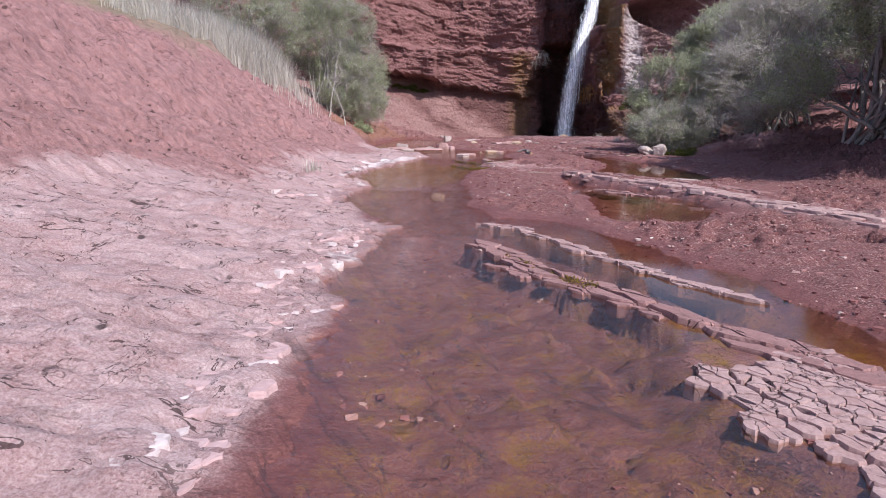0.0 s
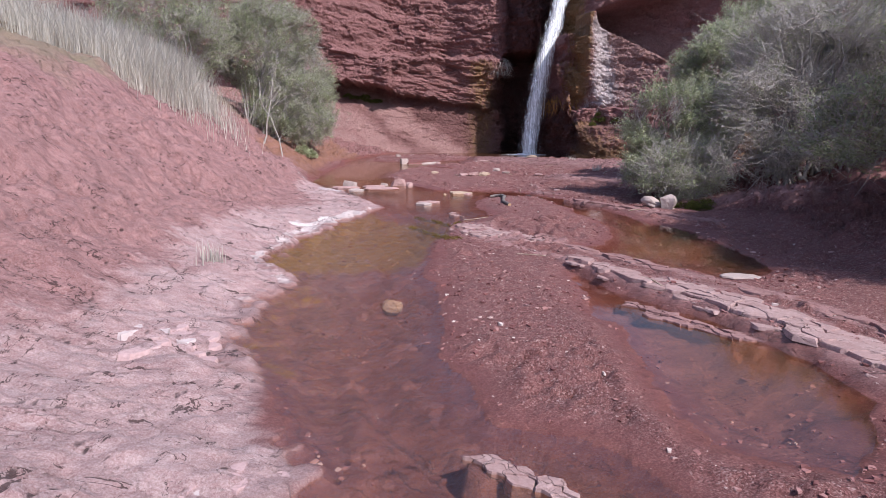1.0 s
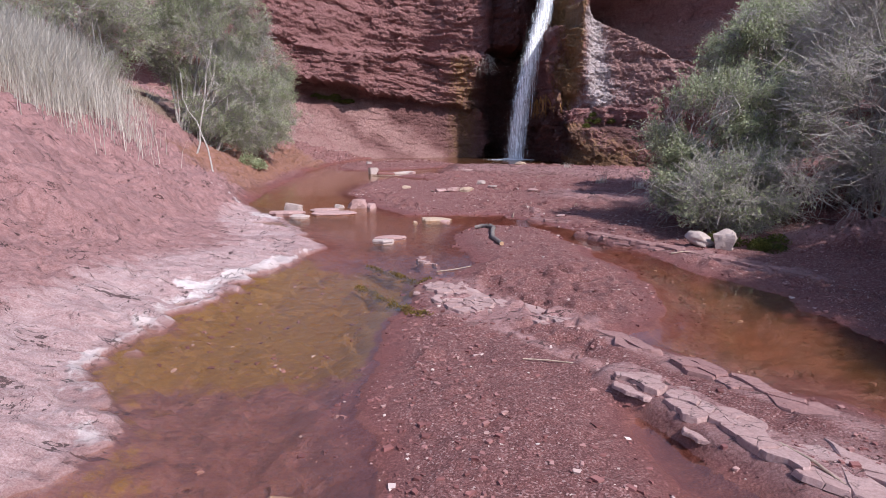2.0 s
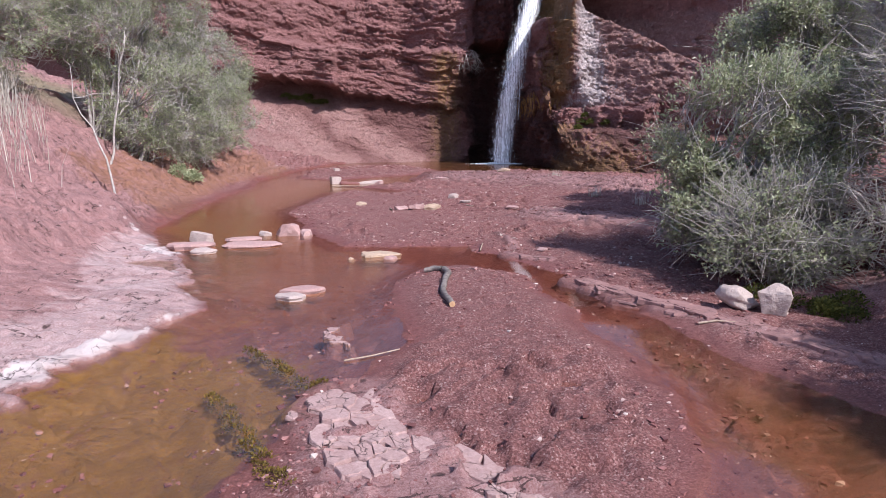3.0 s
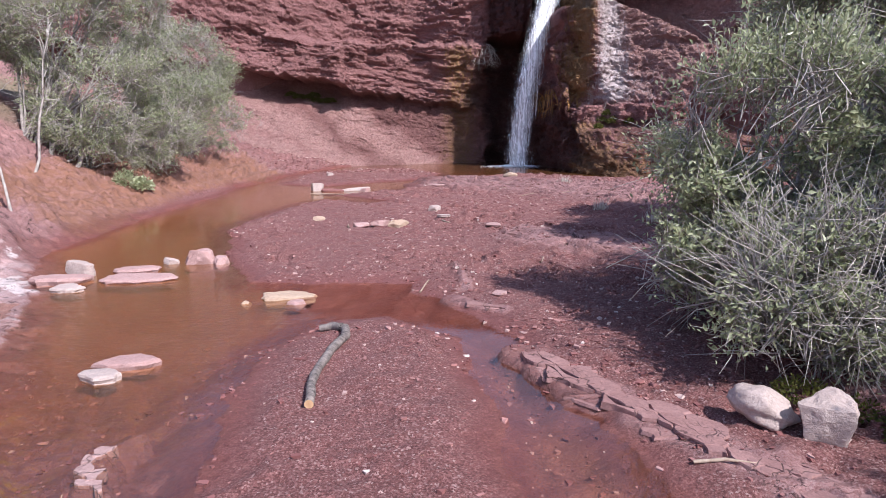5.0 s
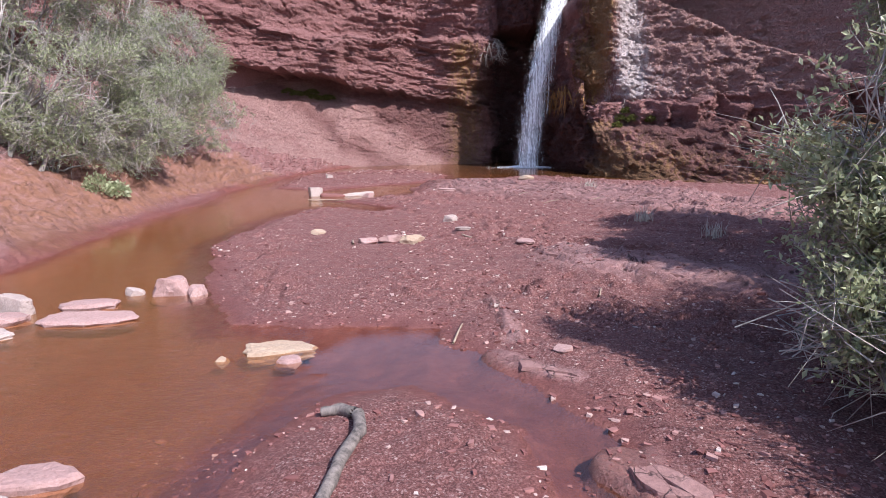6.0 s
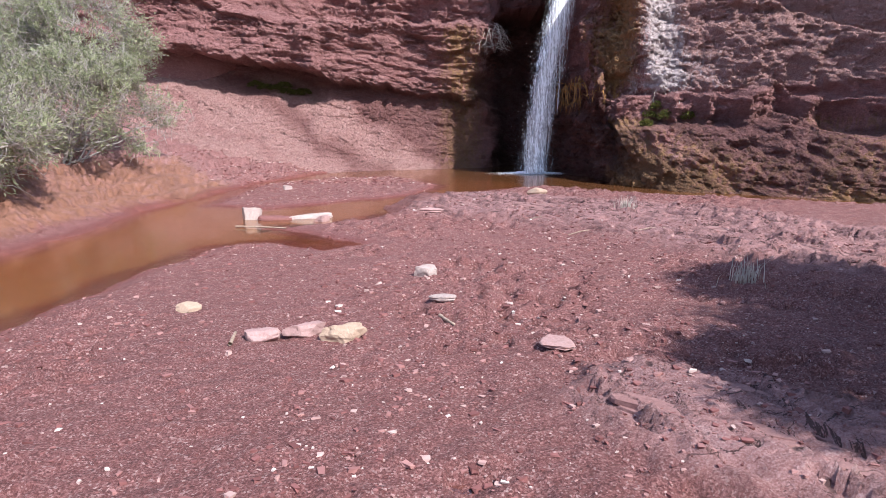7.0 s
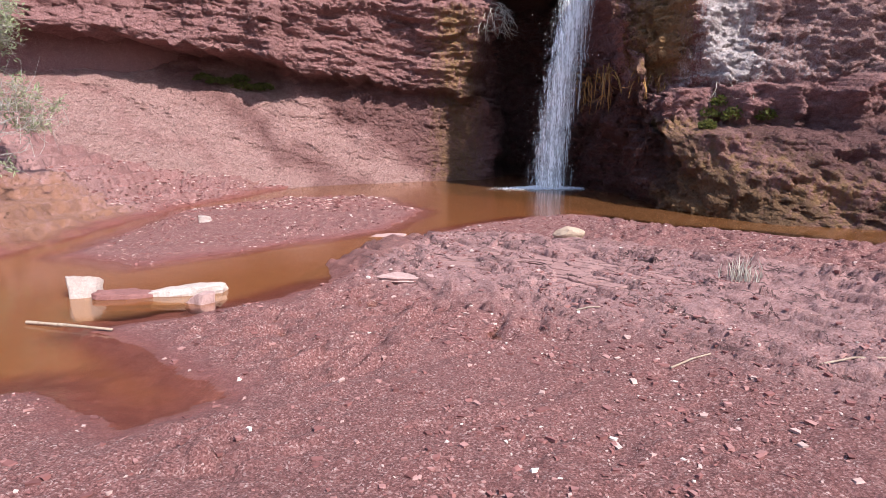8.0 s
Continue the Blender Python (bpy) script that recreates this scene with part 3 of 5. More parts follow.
def terrain(x, y):
    """Height of the ground, and the masks of its surfaces."""
    lv = level(x, y)
    w = water_depth(x, y)
    far = step(14, 30, y)
    land = -w
    # left side is bedrock, right and middle are gravel bars
    left = step(.35, -.05, x + .0 * y) * step(6.2, 5.2, y) + step(-.15, -.55, x) * step(4.5, 6.0, y) * step(17.2, 15.8, y)
    left = np.clip(left, 0, 1)
    foot = np.interp(y, FOOT_Y, FOOT_X)
    bed = -np.clip(.015 + .22 * w, 0, .10 + .16 * far)
    bed = bed + .025 * (fbm(x * 3, y * 3, octaves=4, seed=11) - .5) * step(.0, .3, w)
    bar = np.clip(.16 * land, 0, .05 + .10 * step(3, 6, x) * step(14, 18, y)) + .03 * (fbm(x * 1.7, y * 1.7, octaves=3, seed=21) - .4) * step(0, .4, land)
    climb = np.clip(land, 0, 9) / (np.clip(land, 0, 9) + np.clip(x - foot, 0, 9) + .05)
    shelf = .02 * step(0, .06, land) + climb * np.clip(-lv - .08, 0, 1)
    # thin worn sheets of rock with broken rims
    s = fbm(x * 1.3 + .3 * y, y * 2.2, octaves=6, seed=31, gain=.62) * 7 + land * 1.2
    fs = np.floor(s)
    sheet = (fs + step(.86, 1.0, s - fs) - 4) * .016
    jx, jy = fbm(x * 3, y * 3, octaves=5, seed=33, gain=.6), fbm(x * 3, y * 3, octaves=5, seed=35, gain=.6)
    broad = cells(x * 1.9 + .5 * jx, y * 4.4 + .55 * jy + .3 * x, 301)
    fine = cells(x * 6 + .5 * jy, y * 14 + .6 * jx - 1.2 * x, 305)
    chunk = cells(x * 9 + .8 * jx, y * 9 + .8 * jy, 309)
    shelf = shelf + (np.clip(sheet, -.06, .10) + (.25 + .75 * step(.4, .65, fbm(x * .8, y * 1.3, octaves=3, seed=37))) * (.034 * (broad - .5) + .015 * (fine - .5))) * step(.02, .2, land)
    # clods, prints and pebbly mud
    clod = fbm(x * 7, y * 7, octaves=4, seed=23, gain=.6)
    loose = step(.35, .65, fbm(x * .8, y * .8, octaves=3, seed=29))
    lump = fbm(x * 13, y * 13, octaves=3, seed=28)
    bar = bar + ((.018 + .05 * loose) * (clod - .5) + (.008 + .022 * loose) * (lump - .5) - .03 * step(.70, .85, fbm(x * 2.6, y * 2.6, octaves=3, seed=25)) * (clod - .2)) * step(.05, .4, land)
    # tilted layers of rock across the bed
    u = (x * .83 + y * .56) * 3.1 + 1.1 * fbm(x * .9, y * .9, octaves=5, seed=13)
    tilted = .05 * (u - np.floor(u) - step(.85, 1, u - np.floor(u))) - .03
    bed = bed + (1.3 * tilted + .05 * (broad - .6) + .012 * (fine - .5)) * step(.03, .25, w) * step(14.5, 12.5, y)
    bed = np.minimum(bed, -.012 - .035 * step(.02, .15, w))
    bar = bar - (.045 * step(.78, .90, chunk) * loose + .012 * (fine - .5)) * step(.1, .5, land)
    ground = np.where(land > 0, bar * (1 - left) + shelf * left, bed)
    rocky = np.zeros_like(x)
    ragged = .05 * (fbm(x * 6, y * 6, octaves=2, seed=27) - .5)
    for line, width, top, *_ in LEDGES:
        near = step(width * .82, width * .42, along(line, x, y) + ragged)
        ground = ground * (1 - near) + np.maximum(ground, top - .022) * near
        rocky = np.maximum(rocky, near)
    u = (x * .87 + y * .50) * 3.0 + .8 * fbm(x * 1.1, y * 1.1, octaves=4, seed=19)
    layer = u - np.floor(u) - step(.86, 1, u - np.floor(u))
    u = (x * .87 + y * .50) * 8.5 + 1.1 * fbm(x * 1.5, y * 1.5, octaves=5, seed=20)
    layer = layer + .6 * (u - np.floor(u) - step(.80, 1, u - np.floor(u)))
    gap = step(.60, .68, fbm((x * .50 - y * .87) * 1.5, (x * .87 + y * .50) * 7, octaves=4, seed=22, gain=.55))
    ground = ground + rocky * step(14, 16, y) * (.055 * layer - .06 * gap + .05 * (cells((x * .50 - y * .87) * 1.9 + .4 * jx, (x * .87 + y * .50) * 7 + .4 * jy, 313) - .5))
    h = lv + ground
    # left slope
    d = foot - x + .25 * (fbm(x * .8, y * .8, octaves=3, seed=41) - .5)
    rise = np.interp(y, STEEP_Y, STEEP_Z)
    bend = .5 * (d + np.sqrt(d * d + .30)) - .10
    up = rise * np.clip(bend, 0, 3.0) + .38 * np.clip(bend - 3.0, 0, 22)
    up = up * step(-.9, .6, d)
    # thin beds that outcrop along the slope, with broken rims and pits
    bed_z = h + up + .05 * y
    rough = (fbm(x * 1.5, y * .9, octaves=5, seed=51, gain=.5) - .5) * .16
    for freq, amp, seed in ((3.2, .055, 57), (8.5, .022, 58)):
        q = bed_z * freq + 1.5 * fbm(x * 1.1, y * .8, octaves=5, seed=seed, gain=.58)
        q = q - np.floor(q)
        rough = rough + amp * (step(.80, 1, q) - q)
    rough = rough + .050 * (cells(x * 3.0 + .6 * jx, y * 2.2 + .6 * jy, 317) - .5) + .028 * (cells(x * 8 + .6 * jy, y * 5 + .7 * jx, 319) - .5) + .016 * (chunk - .5)
    pits = step(.80, .86, cells(x * 7 + .8 * jx, y * 3.6 + .8 * jy, 321)) * step(.45, .6, fbm(x * 1.3, y * 1.1, octaves=3, seed=53))
    rough = rough - .055 * pits
    h = h + up + rough * step(-.3, .5, d)
    # stepped ledges of the bank below the far shrub
    tread = (h + .05 * fbm(x * 2, y * 1.2, octaves=4, seed=59)) / .19
    ft = tread - np.floor(tread)
    h = h + (.19 * (np.floor(tread) + step(.70, 1, ft) - tread) + .05 * (fine - .5)) * step(0, .3, d) * step(22, 25, y)
    # right bank
    e = x - np.interp(y, RIGHT_Y, RIGHT_X) + .5 * (fbm(x * .7, y * .7, octaves=3, seed=61) - .5)
    bank = .24 * np.clip(e, 0, 4) + .40 * np.clip(e - 4, 0, 20)
    q = fbm(x * .9, y * 1.6, octaves=4, seed=67) * 5
    h = h + bank + step(.1, .8, e) * (.14 * (fbm(x * 2, y * 3, octaves=5, seed=63) - .5) + .10 * step(.7, 1, q - np.floor(q)))
    # plateau behind the cliff
    top = np.interp(x, CLIFF_X, CLIFF_TOP_Y)
    foot_y, wall_y, crest, power = sweep_lines(x)
    swept = crest * np.clip((y - foot_y) / (wall_y - foot_y), 0, 1) ** (1 / power)
    h = np.where(y > 28, np.minimum(h, .10 + .30 * np.clip(-1.2 - x, 0, 9)), h)
    behind = step(.3, 1.3, y - foot_y) * step(4.0, 3.6, x)
    h = h * (1 - behind) + np.minimum(h, swept - .3) * behind
    back = top + .6 + 3.0 * step(2.8, 3.5, x) * step(6.4, 5.8, x)
    h = np.where(y > back, np.maximum(h, np.minimum(8.0, 9 * (y - back) - 2)), h)
    masks = dict(
        left=np.maximum(left * step(.6, -.35, d) * step(.04, -.02, w) * (1 - .7 * step(5.2, 7.5, y) * step(.35, 1.3, land)), np.maximum((.30 - .06 * step(20, 22, y)) * rocky, .12 * step(29, 32, y) * step(0, .5, d))), wet=step(-.28, .0, w), soil=1 - np.clip(left + step(-.1, .3, d) + rocky + .7 * step(.05, .2, w) * step(14, 12, y), 0, 1) * (1 - .7 * step(29, 31, y)),
        crust=left * step(.0, .05, land) * step(.55, .12, land + .5 * fbm(x * 1.5, y * 1.5, seed=71)),
        gravel=np.maximum(np.where(land > 0, step(0, .3, land), .8 * step(14, 10, y)) * (1 - left), .8 * step(29, 31, y)), ochre=.62 * np.exp(-((x + 1.6 + .45 * (y - 32)) / .55) ** 2) * step(29, 30.5, y) + .85 * step(-.6, .2, d) * step(16.5, 18, y) * step(31, 28, y) * step(2.2, 1.2, d),
        grass=step(2.9, 4.2, d + 1.5 * (fbm(x * .6, y * .6, seed=81) - .5)) * step(9, 13, y) * step(27, 23, y), bank=step(0, .5, e),
        slope=step(0, .5, d), depth=w)
    return h, masks


HX, HY = np.arange(-12, 14, .05), np.arange(-1, 36, .05)
HEIGHTS = terrain(*np.meshgrid(HX, HY))[0]


def ground_at(x, y):
    """Height of the ground at a place, or at arrays of places."""
    u, w = np.clip((np.asarray(x, float) + 12) / .05, 0, len(HX) - 2), np.clip((np.asarray(y, float) + 1) / .05, 0, len(HY) - 2)
    i, j = u.astype(int), w.astype(int)
    a, b = u - i, w - j
    h = (HEIGHTS[j, i] * (1 - a) + HEIGHTS[j, i + 1] * a) * (1 - b) + (HEIGHTS[j + 1, i] * (1 - a) + HEIGHTS[j + 1, i + 1] * a) * b
    return float(h) if np.ndim(h) == 0 else h


def attach(ob, name, arr):
    a = ob.data.attributes.new(name, "FLOAT_COLOR", "POINT")
    a.data.foreach_set("color", np.ascontiguousarray(arr, dtype=np.float32).ravel())


def sheet_mesh(name, px, py, pz):
    n, k = px.shape
    co = np.stack([px, py, pz], -1).reshape(-1, 3)
    i = np.arange(n * k).reshape(n, k)
    f = np.stack([i[:-1, :-1], i[:-1, 1:], i[1:, 1:], i[1:, :-1]], -1).reshape(-1, 4)
    me = bpy.data.meshes.new(name)
    me.vertices.add(len(co))
    me.vertices.foreach_set("co", co.astype(np.float32).ravel())
    me.loops.add(len(f) * 4)
    me.loops.foreach_set("vertex_index", f.astype(np.int32).ravel())
    me.polygons.add(len(f))
    me.polygons.foreach_set("loop_start", np.arange(0, len(f) * 4, 4, dtype=np.int32))
    me.polygons.foreach_set("use_smooth", np.ones(len(f), bool))
    me.update(calc_edges=True)
    return me


def graded(a, b, fine, lo, hi, grow=1.18):
    """Steps of size fine from a to b, growing out to lo and hi."""
    core = np.arange(a, b, fine)
    out, s, v = [], fine, b
    while v < hi:
        out.append(v)
        s *= grow
        v += s
    left, s, v = [], fine, a - fine
    while v > lo:
        left.append(v)
        s *= grow
        v -= s
    return np.concatenate([left[::-1], core, out, [hi]])


def build_ground():
    gx = graded(-7.6, 6.6, .027, -260, 260, 1.06)
    gy = graded(1.6, 25.5, .026, -260, 27, 1.06)
    gy = np.concatenate([gy[:-1], graded(27, 37, .09, 26.99, 400)])
    gy = np.unique(np.round(gy, 4))
    px, py = np.meshgrid(gx, gy)
    pz, k = terrain(px, py)
    ob = new("ground", sheet_mesh("ground", px, py, pz))
    one = np.ones_like(px)
    wetbed = step(.0, .08, k["depth"])
    moss = wetbed * np.clip(1.15 * step(12.6, 11.6, py) * step(9.2, 10.2, py) * step(.9, .3, px) + .35 * step(14, 12.6, py) * step(9.2, 10.2, py) * step(1.5, .7, px) + .36 * step(5.0, 3.4, py) + .16 * step(10, 8, py)
                            + .45 * step(.45, .1, k["depth"]) * step(6, 7, py) * step(0, -.4, px) * step(13, 12, py), 0, 1)
    attach(ob, "mask", np.stack([k["left"], k["wet"], k["soil"], moss * one], -1))
    attach(ob, "mask2", np.stack([k["crust"], k["gravel"], k["grass"], k["ochre"]], -1))
    ob.data.materials.append(GROUND)
    return tagged(ob, "red bedrock and gravel stream bed with pale shelf", "ground", kind="structure")


def build_water():
    gx = np.arange(-4, 12, .12)
    gy = np.arange(-8, 41, .12)
    px, py = np.meshgrid(gx, gy)
    w = water_depth(px, py)
    pz = level(px, py) + .0 * px
    ob = new("water", sheet_mesh("water", px, py, pz))
    flow = .25 + .75 * step(13, 8, py) + .5 * step(17, 14, py) * step(11, 14, py)
    flow = np.clip(flow, 0, 1) * (1 - .7 * step(1.6, 2.2, px)) * (.4 + .6 * step(.05, .25, w))
    flow = np.where(py > 18, .12, flow)
    flow = np.where(px > np.interp(py, (5, 14, 14.6, 16), (1.7, 1.9, 1.15, 1.0)), np.where(py < 16.5, .02, flow), flow)
    side = step(1.7, 2.3, px) * step(5.4, 6.2, py)
    murk = step(.02, .4, w) * np.clip(.22 + .55 * step(11.5, 14, py) + .3 * step(14, 18, py) + .4 * side - .15 * step(7, 4, py), 0, 1)
    murk = np.maximum(murk, .6 * step(.0, .14, w) * side * step(9.2, 8.6, py))
    murk = murk * (1 - .75 * step(12.8, 11.8, py) * step(9.0, 9.8, py) * step(1.0, .5, px))
    murk = np.where((px > np.interp(py, (13, 16), (1.3, .95))) & (py > 14.3) & (py < 16), .25 * murk, murk)
    murk = np.maximum(murk, .7 * step(.02, .3, w) * step(1.15, 1.5, px - .55 * (4.2 - py)) * step(5.6, 5.0, py))
    attach(ob, "mask", np.stack([flow, murk, flow, flow], -1))
    ob.data.materials.append(WATER)
    ob.visible_shadow = False
    return tagged(ob, "shallow reddish-brown stream and pool water", "water", kind="structure")


build_ground()
build_water()

# ---------------------------------------------------------------- cliff
MID_X = (-30, -14, -8, -5.7, -4.5, -2.4, .7, 3.4, 5.55, 5.8, 6.6, 7.3, 8.4, 10, 12, 14, 20, 40)
MID_Y = (20, 28.5, 33.0, 34.5, 35.2, 36.0, 36.8, 36.8, 36.0, 31.9, 30.7, 30.1, 29.3, 28.0, 25.4, 21.5, 12, -12)
LOW_X = (-30, -8, -2.4, .5, 3.4, 3.9, 4.6, 5.2, 5.75, 5.95, 6.3, 6.8, 7.3, 8.1, 9.6, 12, 20, 40)
LOW_Y = (21, 33.5, 37.2, 36.7, 36.4, 38.2, 37.9, 36.0, 32.0, 30.2, 28.6, 27.9, 27.4, 27.0, 25.7, 23.5, 14, -10)


FACE_X = np.linspace(-40, 45, 3000)
FACE_S = np.concatenate([[0], np.cumsum(np.hypot(np.diff(FACE_X), np.diff(np.interp(FACE_X, LOW_X, LOW_Y))))])


def cliff_face(x, z):
    """Depth of the rock face at a place along it and a height."""
    g = np.interp(x, FACE_X, FACE_S)
    west = step(3.95, 3.45, x + .6 * (fbm(z * 1.3 + 5, 0 * z, octaves=4, seed=106) - .5))
    dip = z + .10 * np.clip(x, -8, 4)
    foot_y, wall_y, crest, power = sweep_lines(x)
    swept = foot_y + (wall_y - foot_y) * np.clip(z / crest, 0, 1) ** power + 2.5 * np.minimum(z, 0) + .5 * np.clip(z - crest, 0, 1)
    low = np.interp(x, LOW_X, LOW_Y) + .85 * np.clip(z, 0, 1.5) * step(5.7, 6.2, x)
    low = low * (1 - west) + swept * west
    mid = np.interp(x, MID_X, MID_Y)
    # recess behind the fall
    xr = x + .7 * (fbm(z * 1.1 + 5, 0 * z, octaves=4, seed=104) - .5)
    cave = step(3.25, 4.0, xr) * step(5.8, 5.45, x)
    mid = mid + 1.6 * cave
    mid = mid + np.clip(z - 2.2, 0, 3.4) * .60 * step(6.6, 7.5, x)       # rubble slope on the right ledge
    top = np.interp(x, CLIFF_X, CLIFF_TOP_Y)
    wave = fbm(x * 1.9, 0 * x, octaves=4, seed=103) - .5
    lip = np.where(x < 4.5, np.interp(x, (-12, -6.5, -2.8, -2.2, -1.9, .9, 3.6), (4.2, 3.65, 3.25, 3.2, 3.0, 2.5, 2.05)) + .26 * wave, 2.05 + .75 * step(6.1, 5.8, x) + .34 * wave)
    y = low + (mid - low) * step(-.05, .07, z - lip)
    nick = step(-.80, -.62, z - lip) * step(.05, -.05, z - lip) * step(5.8, 6.1, x)
    y = y + nick * (.35 + .55 * step(6.3, 7.2, x)) * (.5 + fbm(x * 1.3, 0 * x, octaves=3, seed=105))
    # corner of a buttress that leans out over the slope
    y = y - .55 * step(-3.1, -2.2, x) * step(-2.05, -2.2, x) * step(2.7, 3.1, z) * step(4.9, 4.3, z)
    y = y - .45 * step(-2.4, -6, x) * step(-.05, .05, z - lip) * step(4.3, 3.8, z)
    roof = np.where(x < 5.2, 4.9, 5.1) + .3 * (fbm(x * 1.3, 0 * x, seed=107) - .5)
    roof = np.where(x > 6.6, 6.1 + .25 * (x - 6.6), roof)
    over = step(-.15, .2, z - roof)
    y = y * (1 - over) + (top - 1.0 * step(6.6, 7.5, x)) * over
    heap = 5.7 - .78 * np.clip(x - 7.3, 0, 5)
    y = y + 2.8 * step(6.9, 7.7, x) * step(-.1, .5, z - heap) * (1 - over)
    # beds of rock: each stands out by its own amount and is broken into blocks
    moundy = step(5.8, 6.3, x) * step(2.1, 1.7, z)
    slope = west * step(.1, -.1, z - lip)
    rubble = step(6.6, 7.4, x) * step(1.9, 2.2, z) * (1 - over)
    calm = (1 - .85 * moundy) * (1 - .78 * slope) * (1 - .75 * rubble)
    warp = fbm(x * .5, z * .6, octaves=3, seed=109)
    for freq, amp, wide, seed in ((1.7, .30, .45, 7), (5.0, .10, 1.3, 17), (12.0, .06, 3.0, 27)):
        s = dip * freq + 1.2 * warp * (freq / 2) ** .5 + .35 * fbm(g * wide, z * 1.5, octaves=3, seed=seed + 100)
        c = np.floor(s)
        k = step(.88, 1, s - c)
        bx = g * wide * (.6 + .8 * lattice(c, c * 0, c * 0, seed + 2)) + lattice(c, c * 0, c * 0, seed + 1) * 9 + .5 * fbm(x * 2, z * 2, octaves=3, seed=117)
        block = lattice(np.floor(bx), c, c * 0, seed + 3)
        stand = lattice(c, c * 0, c * 0, seed) * (1 - k) + lattice(c + 1, c * 0, c * 0, seed) * k
        y = y - amp * (.65 * (stand - .5) + .75 * (block - .5)) * calm
    jx, jz = fbm(g * 2.1, z * 2.1, octaves=4, seed=141, gain=.6), fbm(g * 2.1, z * 2.1, octaves=4, seed=143, gain=.6)
    y = y + .5 * (fbm(g * .35, z * .25, octaves=3, seed=101) - .5) * (1 - .5 * slope)
    gully = x + 1.6 * z
    y = y + slope * step(.3, -.6, x) * (.20 * (fbm(gully * .7, z * .9, octaves=4, seed=145) - .5) + .04 * (fbm(gully * 3, z * 3, octaves=3, seed=147) - .5))
    y = y + (.20 - .08 * slope) * (fbm(g * 1.2, z * 2.6, octaves=5, seed=111, gain=.55) - .5)
    chips = .5 + .5 * calm + .8 * cave
    y = y - .12 * chips * (cells(g * 3.4 + 1.1 * jx, z * 7.5 + 1.1 * jz, 411) - .5) - (.035 + .03 * chips) * (cells(g * 9 + 1.2 * jz, z * 17 + 1.2 * jx, 415) - .5)
    y = y - rubble * (.16 * (cells(g * 4.2 + jx, z * 5 + jz, 419) - .5) + .08 * (cells(g * 10 + jz, z * 12 + jx, 423) - .5))
    y = y - moundy * (.20 * (fbm(g * 1.6, z * 1.6, octaves=5, seed=123, gain=.6) - .5) + .10 * (cells(g * 6 + jx, z * 7 + jz, 427) - .5))
    return y + .10 * np.clip(z - 7, 0, 9)


def gully_at(x, z):
    """Place across the streaks that run down the slope under the cliff."""
    return x + 1.6 * z + .7 * (fbm(x * 1.5, z * 1.5, octaves=4, seed=127) - .5)


def build_cliff():
    gx = graded(-7, 11, .036, -32, 40, 1.08)
    gx = np.unique(np.concatenate([gx, np.arange(4.9, 6.4, .009), np.arange(3.35, 3.95, .012)]))
    gz = np.concatenate([np.arange(-.6, 0, .1), np.arange(0, .3, .01), np.arange(.3, 5.2, .028), np.arange(5.2, 8.35, .05)])
    px, pz = np.meshgrid(gx, gz)
    py = cliff_face(px, pz)
    ob = new("cliff", sheet_mesh("cliff", px[:, ::-1], py[:, ::-1], pz[:, ::-1]))
    px, py, pz = px[:, ::-1], py[:, ::-1], pz[:, ::-1]
    g = np.interp(px, FACE_X, FACE_S)
    turn = np.clip(np.abs(np.gradient(np.interp(FACE_X, LOW_X, LOW_Y), FACE_X)) - 1, 0, 2)
    turn = np.interp(px, FACE_X, turn) / 2 * step(5.2, 4.6, pz)
    out = .42 * (fbm(g * 1.1, pz * 1.3, octaves=6, seed=131, gain=.62) - .5) + .12 * (fbm(g * 5, pz * 2.2, octaves=3, seed=133) - .5)
    co = np.stack([px - turn * out, py, pz], -1).astype(np.float32)
    ob.data.vertices.foreach_set("co", co.ravel())
    near_fall = np.exp(-((px - 6.15 - .05 * pz) / .6) ** 2)
    ochre = np.clip(.9 * near_fall * step(1.6, 2.6, pz) + .80 * step(1.8, 1.4, pz) * step(5.7, 6.2, px) * (.35 + .75 * fbm(px * .8, pz * .8, seed=121))
                    + .72 * np.exp(-((px - 2.5) / 1.1) ** 2) * step(5.4, 4.2, pz), 0, 1)
    white = .80 * np.exp(-((px - 7.25) / .72) ** 2) * step(1.9, 2.3, pz) * step(6.6, 5.6, pz)
    white = np.maximum(white, .46 * step(6.2, 6.6, px) * step(9.6, 8.0, px) * step(1.95, 2.15, pz) * step(3.9, 2.7, pz))
    # wet rock around the fall, with the recess's deep shade put into its colour
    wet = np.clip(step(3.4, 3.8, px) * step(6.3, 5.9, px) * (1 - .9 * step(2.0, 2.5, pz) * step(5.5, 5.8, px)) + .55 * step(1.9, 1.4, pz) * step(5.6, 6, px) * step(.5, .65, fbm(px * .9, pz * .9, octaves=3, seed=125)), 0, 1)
    swept = step(3.7, 3.3, px) * step(3.0, 2.6, pz + .1 * np.clip(px, -3, 4))
    gully = gully_at(px, pz)
    wet = np.maximum(wet, .42 * swept * np.exp(-((gully + .4) / .5) ** 2))
    earth = np.exp(-((gully + .4) / .55) ** 2) + .6 * np.exp(-((gully + 2.6) / .3) ** 2)
    wet = np.maximum(wet, .50 * swept * step(1.2, 2.5, gully))
    talus = .85 * swept * step(2.3, 1.2, gully) * (1 - .85 * np.clip(earth, 0, 1)) + .8 * step(6.9, 7.5, px) * step(2.1, 2.3, pz) * step(5.7, 5.0, pz)
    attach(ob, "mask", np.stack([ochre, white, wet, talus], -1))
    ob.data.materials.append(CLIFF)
    return tagged(ob, "layered red sandstone cliff with overhangs and stains", "cliff", kind="structure")


build_cliff()


